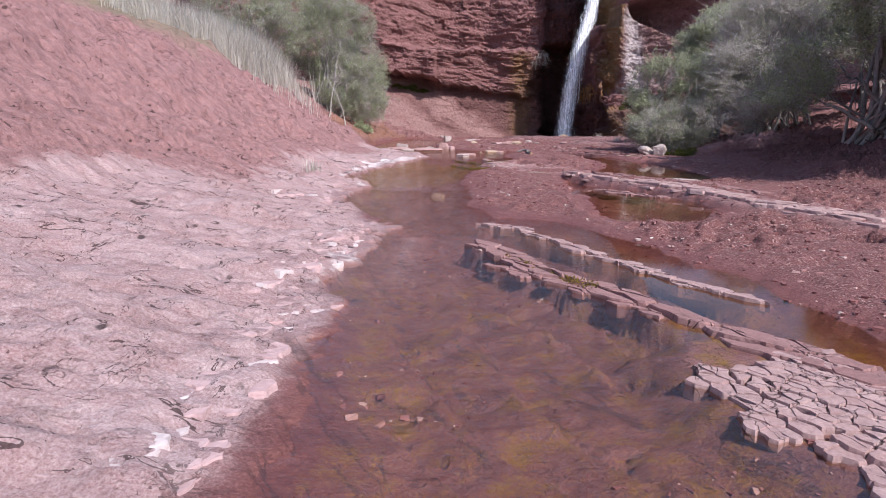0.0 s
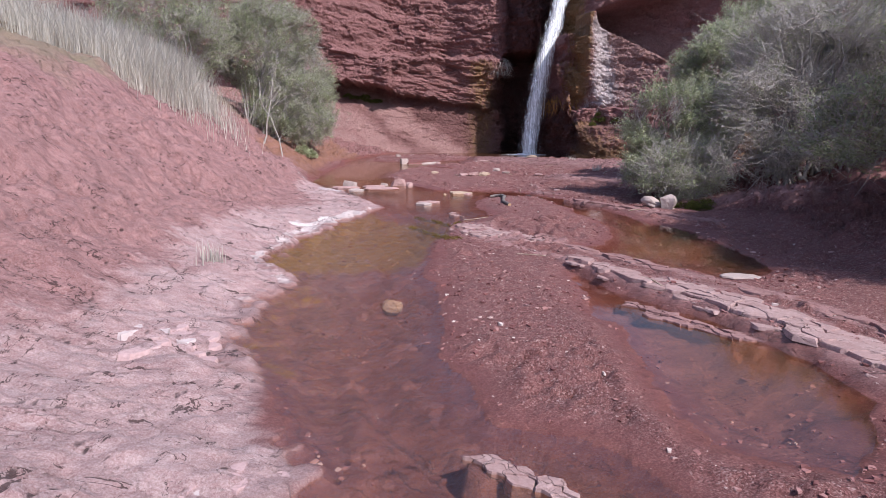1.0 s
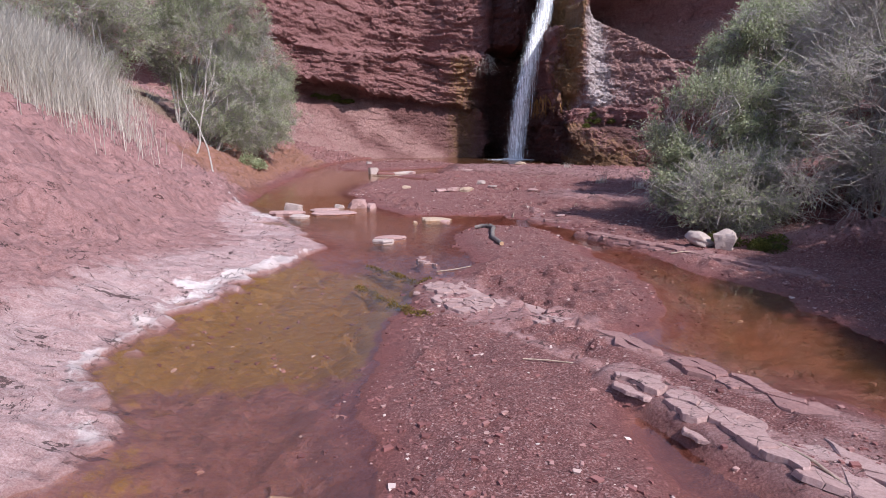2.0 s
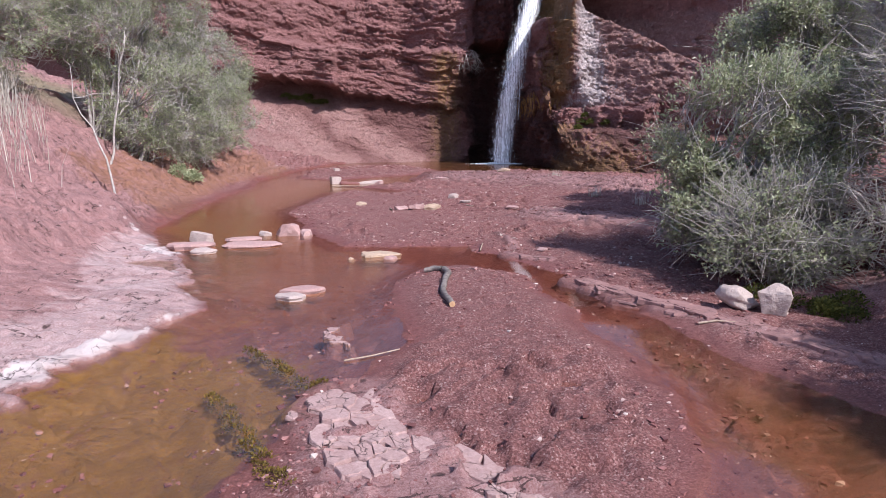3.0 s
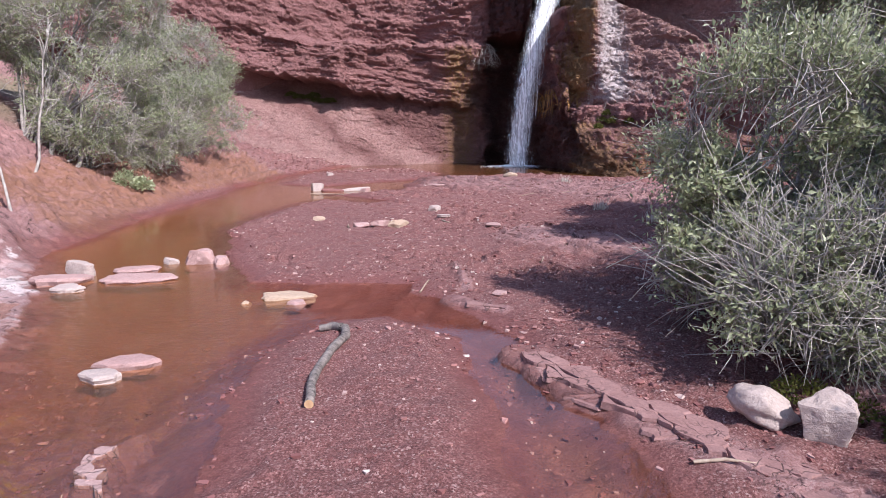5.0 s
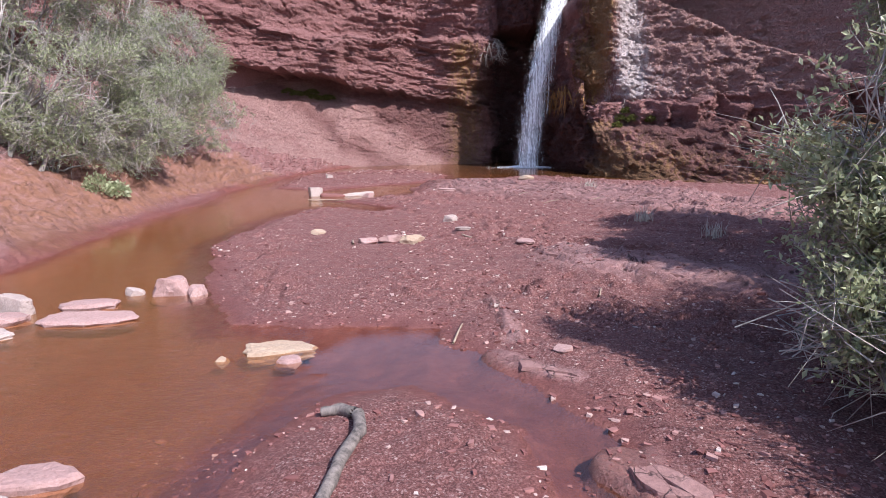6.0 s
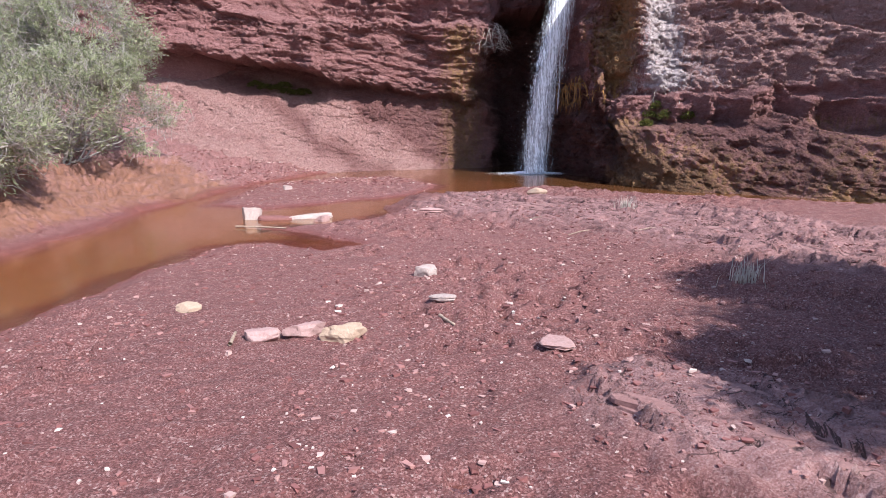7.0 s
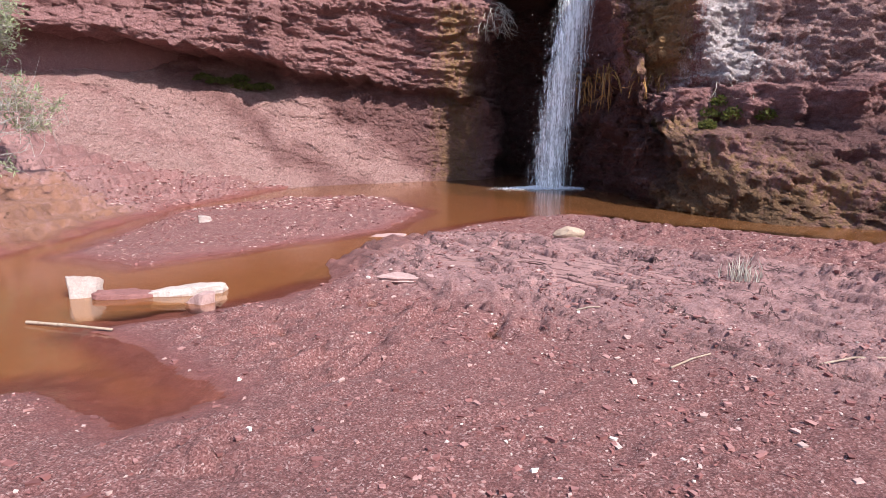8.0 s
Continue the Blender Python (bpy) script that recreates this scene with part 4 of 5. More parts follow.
# ---------------------------------------------------------------- builders
def part(name, bm, material, parent=None, label="", smooth=False):
    me = bpy.data.meshes.new(name)
    bm.to_mesh(me)
    bm.free()
    if smooth:
        me.polygons.foreach_set("use_smooth", np.ones(len(me.polygons), bool))
    me.materials.append(material)
    ob = new(name, me)
    if parent is not None:
        ob.parent = parent
    if label:
        tagged(ob, label)
    return ob


def mesh_from(name, verts, faces, material, parent=None, smooth=False):
    me = bpy.data.meshes.new(name)
    me.from_pydata(verts, [], faces)
    if smooth:
        me.polygons.foreach_set("use_smooth", np.ones(len(me.polygons), bool))
    me.materials.append(material)
    ob = new(name, me)
    if parent is not None:
        ob.parent = parent
    return ob


def stone_bm(rng, size, facets=9, rough=.12, detail=3):
    """A broken or worn stone: a ball cut by planes, roughened."""
    bm = bmesh.new()
    bmesh.ops.create_icosphere(bm, subdivisions=detail, radius=1)
    planes = []
    for i in range(facets):
        n = Vector((rng.gauss(0, 1), rng.gauss(0, 1), rng.gauss(0, 1))).normalized()
        planes.append((n, rng.uniform(.42, .8)))
    planes += [(Vector((rng.uniform(-.12, .12), rng.uniform(-.12, .12), 1)).normalized(), .55), (Vector((0, 0, -1)), .6)] if facets > 6 else []
    if facets > 6:
        a0 = rng.uniform(0, 1.5)
        for k in range(5):
            a = a0 + k * 1.256 + rng.uniform(-.35, .35)
            planes.append((Vector((math.cos(a), math.sin(a), rng.uniform(-.25, .35))).normalized(), rng.uniform(.55, .72)))
    off = Vector((rng.uniform(0, 90), rng.uniform(0, 90), rng.uniform(0, 90)))
    for v in bm.verts:
        p = v.co.copy()
        for n, d in planes:
            k = p.dot(n)
            if k > d:
                p -= n * (k - d) * .92
        p *= 1 + rough * (noise.fractal(p * 2.1 + off, .9, 2.2, 4)) * .6
        v.co = Vector((p.x * size[0], p.y * size[1], p.z * size[2]))
    return bm


def flat_rock_bm(rng, corners=9):
    """A broken slab with a worn top, ragged layered rim and uneven outline, one unit across."""
    n = 22
    knees = sorted((k + rng.uniform(-.35, .35)) * math.tau / corners for k in range(corners))
    reach = [rng.uniform(.70, 1.15) for k in knees]
    bm = bmesh.new()
    rows = []
    tilt = (rng.uniform(-.10, .10), rng.uniform(-.10, .10))
    for level_z, inset, rag in ((0, .80, .05), (.30, .97, .05), (.42, .90, .05), (.72, 1.0, .04), (.92, .95, .03), (1.0, .82, .02), (1.02, .45, .0)):
        row = []
        for k in range(n):
            a = math.tau * k / n
            i = sum(q <= a for q in knees) % corners
            a0, a1 = knees[i - 1], knees[i]
            part_way = ((a - a0) % math.tau) / max((a1 - a0) % math.tau, 1e-3)
            r = (reach[i - 1] * (1 - part_way) + reach[i] * part_way) * (1 - .12 * math.sin(math.pi * min(1, part_way)))
            r = r * inset + rng.uniform(-rag, rag)
            px, py = .5 * r * math.cos(a), .5 * r * math.sin(a)
            row.append(bm.verts.new((px, py, level_z * (1 + tilt[0] * px * 4 + tilt[1] * py * 4) + rng.uniform(-.04, .04))))
        rows.append(row)
    for a, b in zip(rows, rows[1:]):
        for k in range(n):
            j = (k + 1) % n
            bm.faces.new((a[k], a[j], b[j], b[k]))
    bm.faces.new(rows[-1])
    bm.faces.new(rows[0][::-1])
    return bm


def stone(x, y, size, material, label, turn=0.0, sink=.25, facets=9, rough=.12, seed=0, tilt=(0, 0), name="stone", group="", z=None, smooth=False):
    rng = random.Random(seed)
    flat = size[2] < .33 * size[0]
    bm = flat_rock_bm(rng) if flat else stone_bm(rng, (1, 1, 1), facets, rough * 1.6, 4)
    lo = [min(v.co[k] for v in bm.verts) for k in range(3)]
    hi = [max(v.co[k] for v in bm.verts) for k in range(3)]
    size = (size[0] * (1.12 if flat else .86), size[1] * (1.2 if flat else .86), size[2] * (.75 if flat else .82))
    tall = size[2] if z is None else size[2] * 1.5
    for v in bm.verts:
        v.co = Vector([((v.co[k] - lo[k]) / (hi[k] - lo[k]) - (.5, .5, 0)[k]) * (size[0], size[1], tall)[k] for k in range(3)])
    ob = part(name, bm, material, smooth=smooth)
    base = ground_at(x, y) - sink * size[2] if z is None else z + .72 * size[2] - tall
    ob.matrix_world = pose(x, y, base, tilt[0], tilt[1], turn)
    return tagged(ob, label, "stone", group)


def tube(verts, faces, pts, radii, sides=5):
    """Adds a tapered limb along pts to the lists."""
    start = len(verts)
    n = len(pts)
    for i, (p, r) in enumerate(zip(pts, radii)):
        d = (pts[min(i + 1, n - 1)] - pts[max(i - 1, 0)]).normalized()
        u = d.orthogonal().normalized()
        w = d.cross(u)
        for k in range(sides):
            a = math.tau * k / sides
            verts.append(tuple(p + (u * math.cos(a) + w * math.sin(a)) * r))
    for i in range(n - 1):
        for k in range(sides):
            a, b = start + i * sides + k, start + i * sides + (k + 1) % sides
            faces.append((a, b, b + sides, a + sides))
    faces.append(tuple(start + (n - 1) * sides + k for k in range(sides)))


def limb(rng, a, b, wander, steps):
    """A crooked way from a to b."""
    pts, off = [], Vector()
    for i in range(steps + 1):
        k = i / steps
        if 0 < i:
            off = off * .7 + Vector((rng.gauss(0, 1), rng.gauss(0, 1), rng.gauss(0, 1))) * wander
        pts.append(a.lerp(b, k) + off * (1 - abs(2 * k - 1) * .4))
    return pts


def shrub(name, base, crowns, stems, twigs, leaf, leaf_mat, label, seed, stem_r=.035, per_twig=11, spread=.5, bare=.12, droop=0.0, category="shrub", wood=None, slim=.40):
    """crowns: ellipsoids (x, y, z, rx, ry, rz) that the leaves fill; stems reach into them."""
    rng = random.Random(seed)
    gen = np.random.default_rng(seed)
    root = tagged(new(name), label, category)
    bz = ground_at(base[0], base[1])
    root.location = (base[0], base[1], bz)
    origin = Vector((base[0], base[1], bz))
    weight = [c[3] * c[4] * c[5] for c in crowns]
    sv, sf, tv, tf = [], [], [], []
    joints = []
    for i in range(stems):
        c = rng.choices(crowns, weight)[0]
        u = Vector((rng.gauss(0, 1), rng.gauss(0, 1), rng.gauss(0, 1))).normalized() * rng.uniform(.3, .85)
        tip = Vector((c[0] + u.x * c[3], c[1] + u.y * c[4], c[2] + u.z * c[5]))
        a = Vector((rng.uniform(-1, 1) * spread, rng.uniform(-1, 1) * spread, 0))
        a.z = ground_at(base[0] + a.x, base[1] + a.y) - bz - .05
        tip -= origin
        mid = a.lerp(tip, .5) + Vector((0, 0, .18 * (tip - a).length * rng.uniform(-.2, 1)))
        pts = limb(rng, a, mid, .035, 5)[:-1] + limb(rng, mid, tip, .05, 6)
        r = stem_r * rng.uniform(.6, 1.2)
        tube(sv, sf, pts, [r * (1 - .85 * k / (len(pts) - 1)) for k in range(len(pts))], 6)
        joints += pts[4:]
        for k in range(6):
            p = rng.choice(pts[4:])
            q = p + Vector((rng.gauss(0, 1), rng.gauss(0, 1), rng.gauss(.1, .8))) * .30
            sub = limb(rng, p, q, .06, 4)
            tube(sv, sf, sub, [r * .26 * (1 - .8 * j / 4) for j in range(5)], 4)
            joints += sub[2:]
    jt = np.array([tuple(j) for j in joints])
    # twigs hang on the nearest wood
    sprays = []
    n = twigs * 8
    pick = np.array(crowns)[gen.choice(len(crowns), n, p=np.array(weight) / sum(weight))]
    us = gen.normal(size=(n, 3))
    us *= (gen.uniform(.25, 1.0, n) ** .45 / np.linalg.norm(us, axis=1))[:, None]
    ps = pick[:, :3] + us * pick[:, 3:]
    keep = (fbm(ps[:, 0] * 1.5 + 3, ps[:, 1] * 1.5, ps[:, 2] * 1.7, octaves=4, seed=seed) > .47) & (fbm(ps[:, 0] * 5, ps[:, 1] * 5, ps[:, 2] * 5, octaves=2, seed=seed + 3) > .47) & (ps[:, 2] > ground_at(ps[:, 0], ps[:, 1]) + .03)
    for p, u in list(zip(ps[keep], us[keep]))[:twigs]:
        p = p - np.array(origin)
        j = jt[np.argmin(((jt - p) ** 2).sum(1) + gen.uniform(0, .05, len(jt)))]
        way = p - j
        ln = np.linalg.norm(way)
        if ln > .34:
            j = p - (way / ln + gen.normal(size=3) * .5) * .3
        out = way / max(ln, 1e-3) + u * .6 + np.array((0, 0, .25 - droop)) + gen.normal(size=3) * .35
        out /= np.linalg.norm(out)
        end = p + out * gen.uniform(.08, .22)
        tube(tv, tf, [Vector(j), Vector((j + p) / 2 + gen.normal(size=3) * .05), Vector(p), Vector(end)], [.0046, .0038, .0028, .0012], 3)
        if gen.uniform() < bare:
            for k in range(3):
                e2 = p + (out + gen.normal(size=3) * 1.1) * .15
                tube(tv, tf, [Vector(p - out * .05), Vector((p + e2) / 2 + gen.normal(size=3) * .03), Vector(e2)], [.0032, .0026, .0012], 3)
            continue
        sprays.append((*p, *end, *out))
    sp = np.repeat(np.array(sprays), per_twig, axis=0)
    n = len(sp)
    p, end, out = sp[:, :3], sp[:, 3:6], sp[:, 6:]
    q = p + (end - p) * gen.uniform(-.9, 1.05, (n, 1)) + gen.normal(size=(n, 3)) * .028
    d = out * .5 + gen.normal(size=(n, 3)) * .65 + np.array((0, 0, .2 - droop))
    d /= np.linalg.norm(d, axis=1)[:, None]
    side = np.cross(d, gen.normal(size=(n, 3)) * .6 + np.array((.35, -.40, .70)))
    side /= np.linalg.norm(side, axis=1)[:, None] + 1e-9
    ls = leaf * gen.uniform(.6, 1.3, (n, 1))
    lift = np.cross(side, d) * ls * .12
    lv = np.stack([q, q + d * ls * .5 + side * ls * slim * .5 + lift, q + d * ls, q + d * ls * .5 - side * ls * slim * .5 + lift], 1).reshape(-1, 3).tolist()
    lf = np.arange(4 * n).reshape(-1, 4).tolist()
    mesh_from("trunk", sv, sf, wood or BARK, root, True)
    mesh_from("twig_crown", tv, tf, TWIG, root, True)
    mesh_from("foliage", lv, lf, leaf_mat, root)
    return root


def clip_half(poly, n, d):
    """The part of a convex outline on the near side of a line."""
    out = []
    for i, p in enumerate(poly):
        q = poly[(i + 1) % len(poly)]
        a, b = p[0] * n[0] + p[1] * n[1] - d, q[0] * n[0] + q[1] * n[1] - d
        if a <= 0:
            out.append(p)
        if a * b < 0:
            k = a / (a - b)
            out.append((p[0] + (q[0] - p[0]) * k, p[1] + (q[1] - p[1]) * k))
    return out


def plates(rng, length, width, size, stretch):
    """Cracked pavement: outlines of irregular plates in a strip, in its own coordinates."""
    seeds = []
    nu, nv = int(length / (size * stretch)) + 3, int(width / size) + 3
    for i in range(nu):
        for j in range(nv):
            if rng.random() < .85:
                seeds.append(((i - 1 + rng.uniform(-.7, 1.7)) * size, (j - nv / 2 + rng.uniform(-.7, 1.7)) * size))
    out = []
    for i, a in enumerate(seeds):
        u = a[0] * stretch
        half = width / 2 * (.95 + .35 * noise.noise((u * 4.1, rng.random() * .3, 4.0)))
        if not (0 <= u <= length and abs(a[1]) <= half):
            continue
        poly = [(a[0] - 1.2 * size, a[1] - size), (a[0] + 1.2 * size, a[1] - size), (a[0] + 1.2 * size, a[1] + size), (a[0] - 1.2 * size, a[1] + size)]
        for k, b in enumerate(seeds):
            if k != i and abs(a[0] - b[0]) < 2.6 * size and abs(a[1] - b[1]) < 2.6 * size:
                n = (b[0] - a[0], b[1] - a[1])
                poly = clip_half(poly, n, (n[0] * (a[0] + b[0]) + n[1] * (a[1] + b[1])) / 2)
                if len(poly) < 3:
                    break
        if len(poly) >= 3:
            out.append(((u, a[1]), [((p[0] - a[0]) * stretch, p[1] - a[1]) for p in poly], abs(a[1]) / (width / 2)))
    return out


def plate_bm(rng, poly, thick, gap):
    """One plate with broken, bevelled edges."""
    ring = []
    for i, p in enumerate(poly):
        q = poly[(i + 1) % len(poly)]
        ring.append(p)
        k = rng.uniform(.35, .65)
        e = math.dist(p, q) * .20
        ring.append((p[0] + (q[0] - p[0]) * k + rng.uniform(-e, e), p[1] + (q[1] - p[1]) * k + rng.uniform(-e, e)))
    bm = bmesh.new()
    rows = []
    for z, k in ((-thick, 1.02), (-min(.3 * thick, .008), 1 - gap), (0, .955 - gap)):
        rows.append([bm.verts.new((x * k, y * k, z + rng.uniform(-.1, .1) * min(thick, .02) * (z > -thick))) for x, y in ring])
    n = len(ring)
    for a, b in zip(rows, rows[1:]):
        for i in range(n):
            j = (i + 1) % n
            bm.faces.new((a[i], a[j], b[j], b[i]))
    bm.faces.new(rows[-1])
    return bm


TONES = {"pale": LEDGE_PALE, "mid": LEDGE, "red": STONE_RED}


def ledge(line, width, top, size, stretch, label, tone, seed):
    """A strip of broken bedrock whose plates are pieces of their own."""
    rng = random.Random(seed)
    root = tagged(new("rock_ledge"), label, "rock ledge", "ledges across the stream bed")
    o = Vector((*line[0], ground_at(*line[0])))
    root.location = o
    total = sum(math.dist(a, b) for a, b in zip(line, line[1:]))
    for (u, w), poly, rim in plates(rng, total, width, size, stretch):
        rest, k = u, 0
        while k < len(line) - 2 and rest > math.dist(line[k], line[k + 1]):
            rest -= math.dist(line[k], line[k + 1])
            k += 1
        a, b = Vector(line[k]), Vector(line[k + 1])
        d = (b - a).normalized()
        p = a + d * rest + Vector((-d.y, d.x)) * w
        thick = max(.012, size * .22) * rng.uniform(.8, 1.3)
        side = 2 * w / width
        profile = 1 - .45 * (side < -.6) * min(1, (-side - .6) / .3) - .25 * max(0, side)
        z = float(level(np.array(p.x), np.array(p.y))) + max(top * profile, .006) + rng.uniform(-.25, .35) * thick * .6
        thick = min(max(thick, z - ground_at(p.x, p.y) + .015), .07)
        ob = part("slab", plate_bm(rng, poly, thick, rng.uniform(.0, .07)), TONES[tone], root)
        ob.matrix_local = Matrix.Translation(-o) @ pose(p.x, p.y, z, rng.uniform(-3, 1), rng.uniform(-2, 2), math.degrees(math.atan2(d.y, d.x)))
    return root


for i, row in enumerate(LEDGES):
    ledge(*row, seed=i + 1)

# ---------------------------------------------------------------- loose stones
GROUP = "loose stones in the stream bed"
stone(.23, 8.3, (.22, .18, .17), STONE_TAN, "rounded tan pebble standing in shallow stream water", 20, .0, 5, .1, 1, group=GROUP)
stone(-1.28, 15.5, (.50, .26, .11), STONE_PINK, "flat pinkish slab at the water edge", 5, .1, 10, .1, 2, group=GROUP, z=-.09)
stone(-1.25, 15.78, (.36, .20, .16), STONE_WHITE, "pale angular block resting on a flat slab", -12, -.25, 8, .08, 3, (4, 10), group=GROUP, z=-.04)
stone(-.78, 15.95, (.42, .24, .10), STONE_PINK, "flat pinkish slab standing in the water", 3, .0, 9, .1, 4, group=GROUP, z=-.09)
stone(-.58, 15.58, (.62, .24, .08), STONE_PINK, "long thin reddish slab in the water", 4, .1, 9, .1, 5, group=GROUP, z=-.09)
stone(-.30, 16.35, (.42, .30, .26), STONE_PINK, "large rounded pinkish boulder in the stream", 0, .1, 10, .12, 6, group=GROUP, z=-.08)
stone(-.08, 16.3, (.22, .2, .13), STONE_PINK, "small pinkish stone beside a boulder", 0, .1, 8, .12, 7, group=GROUP, z=-.08)
stone(-.6, 16.3, (.2, .16, .1), STONE_WHITE, "small pale stone between slabs", 0, .1, 8, .12, 8, group=GROUP, z=-.08)
stone(-1.03, 15.2, (.27, .14, .07), STONE_WHITE, "small pale flat stone in shallow water", 6, .1, 8, .12, 9, group=GROUP, z=-.09)
stone(.40, 13.46, (.36, .17, .085), STONE_PINK, "layered pinkish stone in the stream", 5, .1, 10, .12, 10, group=GROUP, z=-.13)
stone(.33, 13.24, (.24, .14, .07), STONE_WHITE, "small pale stone in the stream", -5, .1, 8, .12, 11, group=GROUP, z=-.13)
stone(1.0, 14.98, (.42, .19, .10), STONE_TAN, "long yellowish slab lying in the puddle", 14, .1, 8, .1, 12, group=GROUP, z=-.11)
stone(1.1, 14.76, (.2, .12, .07), STONE_PINK, "small flat stone beside a slab in the puddle", 0, .1, 8, .1, 13, group=GROUP, z=-.11)
stone(.68, 14.8, (.12, .1, .06), STONE_TAN, "small tan pebble in shallow water", 0, .1, 6, .1, 14, group=GROUP, z=-.12)
stone(3.79, 12.54, (.37, .25, .21), STONE_WHITE, "smooth pale boulder on the bank ledge", -35, .05, 4, .14, 15, (0, 14), group=GROUP, smooth=True)
stone(4.05, 12.40, (.30, .25, .27), STONE_WHITE, "angular pale block leaning against a boulder", 15, .1, 8, .10, 16, (4, -12), group=GROUP, smooth=False)
stone(3.42, 8.6, (.36, .16, .05), STONE_WHITE, "thin pale flat stone at the pond edge", -4, .0, 9, .08, 17, group=GROUP, z=-.24)
stone(-.66, 23.75, (.34, .26, .34), STONE_WHITE, "upright pale block standing in the channel", 8, .12, 8, .07, 18, group=GROUP, z=-.02)
stone(-.30, 23.72, (.5, .2, .14), STONE_RED, "long low reddish stone half in water", 6, .1, 9, .12, 19, group=GROUP, z=-.02)
stone(.15, 23.85, (.62, .24, .19), STONE_WHITE, "long pale stone with rounded back", 10, .1, 6, .1, 20, group=GROUP, z=-.02)
stone(.40, 23.55, (.30, .24, .17), STONE_PINK, "wedge-shaped pinkish stone in front of a pale one", -10, .1, 8, .1, 21, group=GROUP, z=-.02)
stone(2.04, 20.05, (.25, .2, .14), STONE_WHITE, "pale angular stone on wet gravel", 20, .2, 9, .12, 22, group=GROUP)
stone(2.21, 19.15, (.19, .12, .06), STONE_WHITE, "flat pale stone on gravel", 5, .2, 8, .12, 23, group=GROUP)
stone(1.12, 18.3, (.26, .16, .10), STONE_PINK, "low reddish stone in a row", 15, .25, 8, .12, 24, group=GROUP)
stone(1.36, 18.36, (.32, .14, .11), STONE_PINK, "long pale stone in a row", 20, .25, 8, .12, 25, group=GROUP)
stone(1.62, 18.3, (.34, .18, .16), STONE_TAN, "crusted tan stone at the end of a row", 5, .25, 9, .2, 26, group=GROUP)
stone(.42, 18.88, (.21, .13, .09), STONE_TAN, "oval tan stone on gravel", 12, .2, 5, .1, 27, group=GROUP)
stone(2.9, 18.05, (.19, .15, .06), STONE_PINK, "thin pinkish flat stone on gravel", -30, .2, 8, .1, 28, group=GROUP)
stone(2.05, 23.95, (.52, .2, .09), STONE_PINK, "long pale slab at the channel edge", 3, .2, 9, .1, 29, group=GROUP)
stone(3.72, 25.7, (.42, .28, .2), STONE_TAN, "yellowish boulder on the gravel bar", -15, .2, 6, .1, 30, group=GROUP)
stone(-1.13, 27.6, (.24, .2, .14), STONE_WHITE, "small pale stone on the gravel island", 0, .2, 8, .1, 31, group=GROUP)
stone(1.56, 26.8, (.45, .2, .08), STONE_PINK, "flat stone lying in the channel", 0, .2, 8, .1, 32, group=GROUP, z=-.02)
stone(2.75, 14.72, (.14, .12, .05), STONE_PINK, "small flat stone near the puddle", 0, .2, 8, .1, 34, group=GROUP)
stone(2.4, 15.62, (.07, .1, .04), STONE_WHITE, "small pale pebble in a crack", 0, .2, 8, .1, 35, group=GROUP)


# ---------------------------------------------------------------- stick
def stick(name, pts, radii, material, label, cap=None):
    root = tagged(new(name), label, "stick")
    root.location = pts[0]
    o = Vector(pts[0])
    fine, fr = [], []
    v = [Vector(p) - o for p in pts]
    for i in range(len(v) - 1):
        for k in range(4):
            q = k / 4
            fine.append(v[i].lerp(v[i + 1], q) + Vector((math.sin(i * 3 + k), math.cos(i * 5 + k), 0)) * radii[i] * .12)
            fr.append((radii[i] * (1 - q) + radii[i + 1] * q) * (1 + .08 * math.sin(i * 7 + k * 2.3)))
    fine.append(v[-1])
    fr.append(radii[-1])
    tv, tf = [], []
    tube(tv, tf, fine, fr, 9)
    mesh_from("wood", tv, tf, material, root, True)
    if cap:
        bm = bmesh.new()
        d = (fine[-1] - fine[-2]).normalized()
        bmesh.ops.create_circle(bm, cap_ends=True, segments=10, radius=fr[-1] * .96)
        bmesh.ops.transform(bm, matrix=Matrix.Translation(fine[-1] + d * .004) @ d.to_track_quat("Z", "Y").to_matrix().to_4x4(), verts=bm.verts)
        part("cut_end", bm, cap, root, "pale cut wood end")
    return root


def on_ground(pts, up):
    return [(x, y, ground_at(x, y) + up) for x, y in pts]


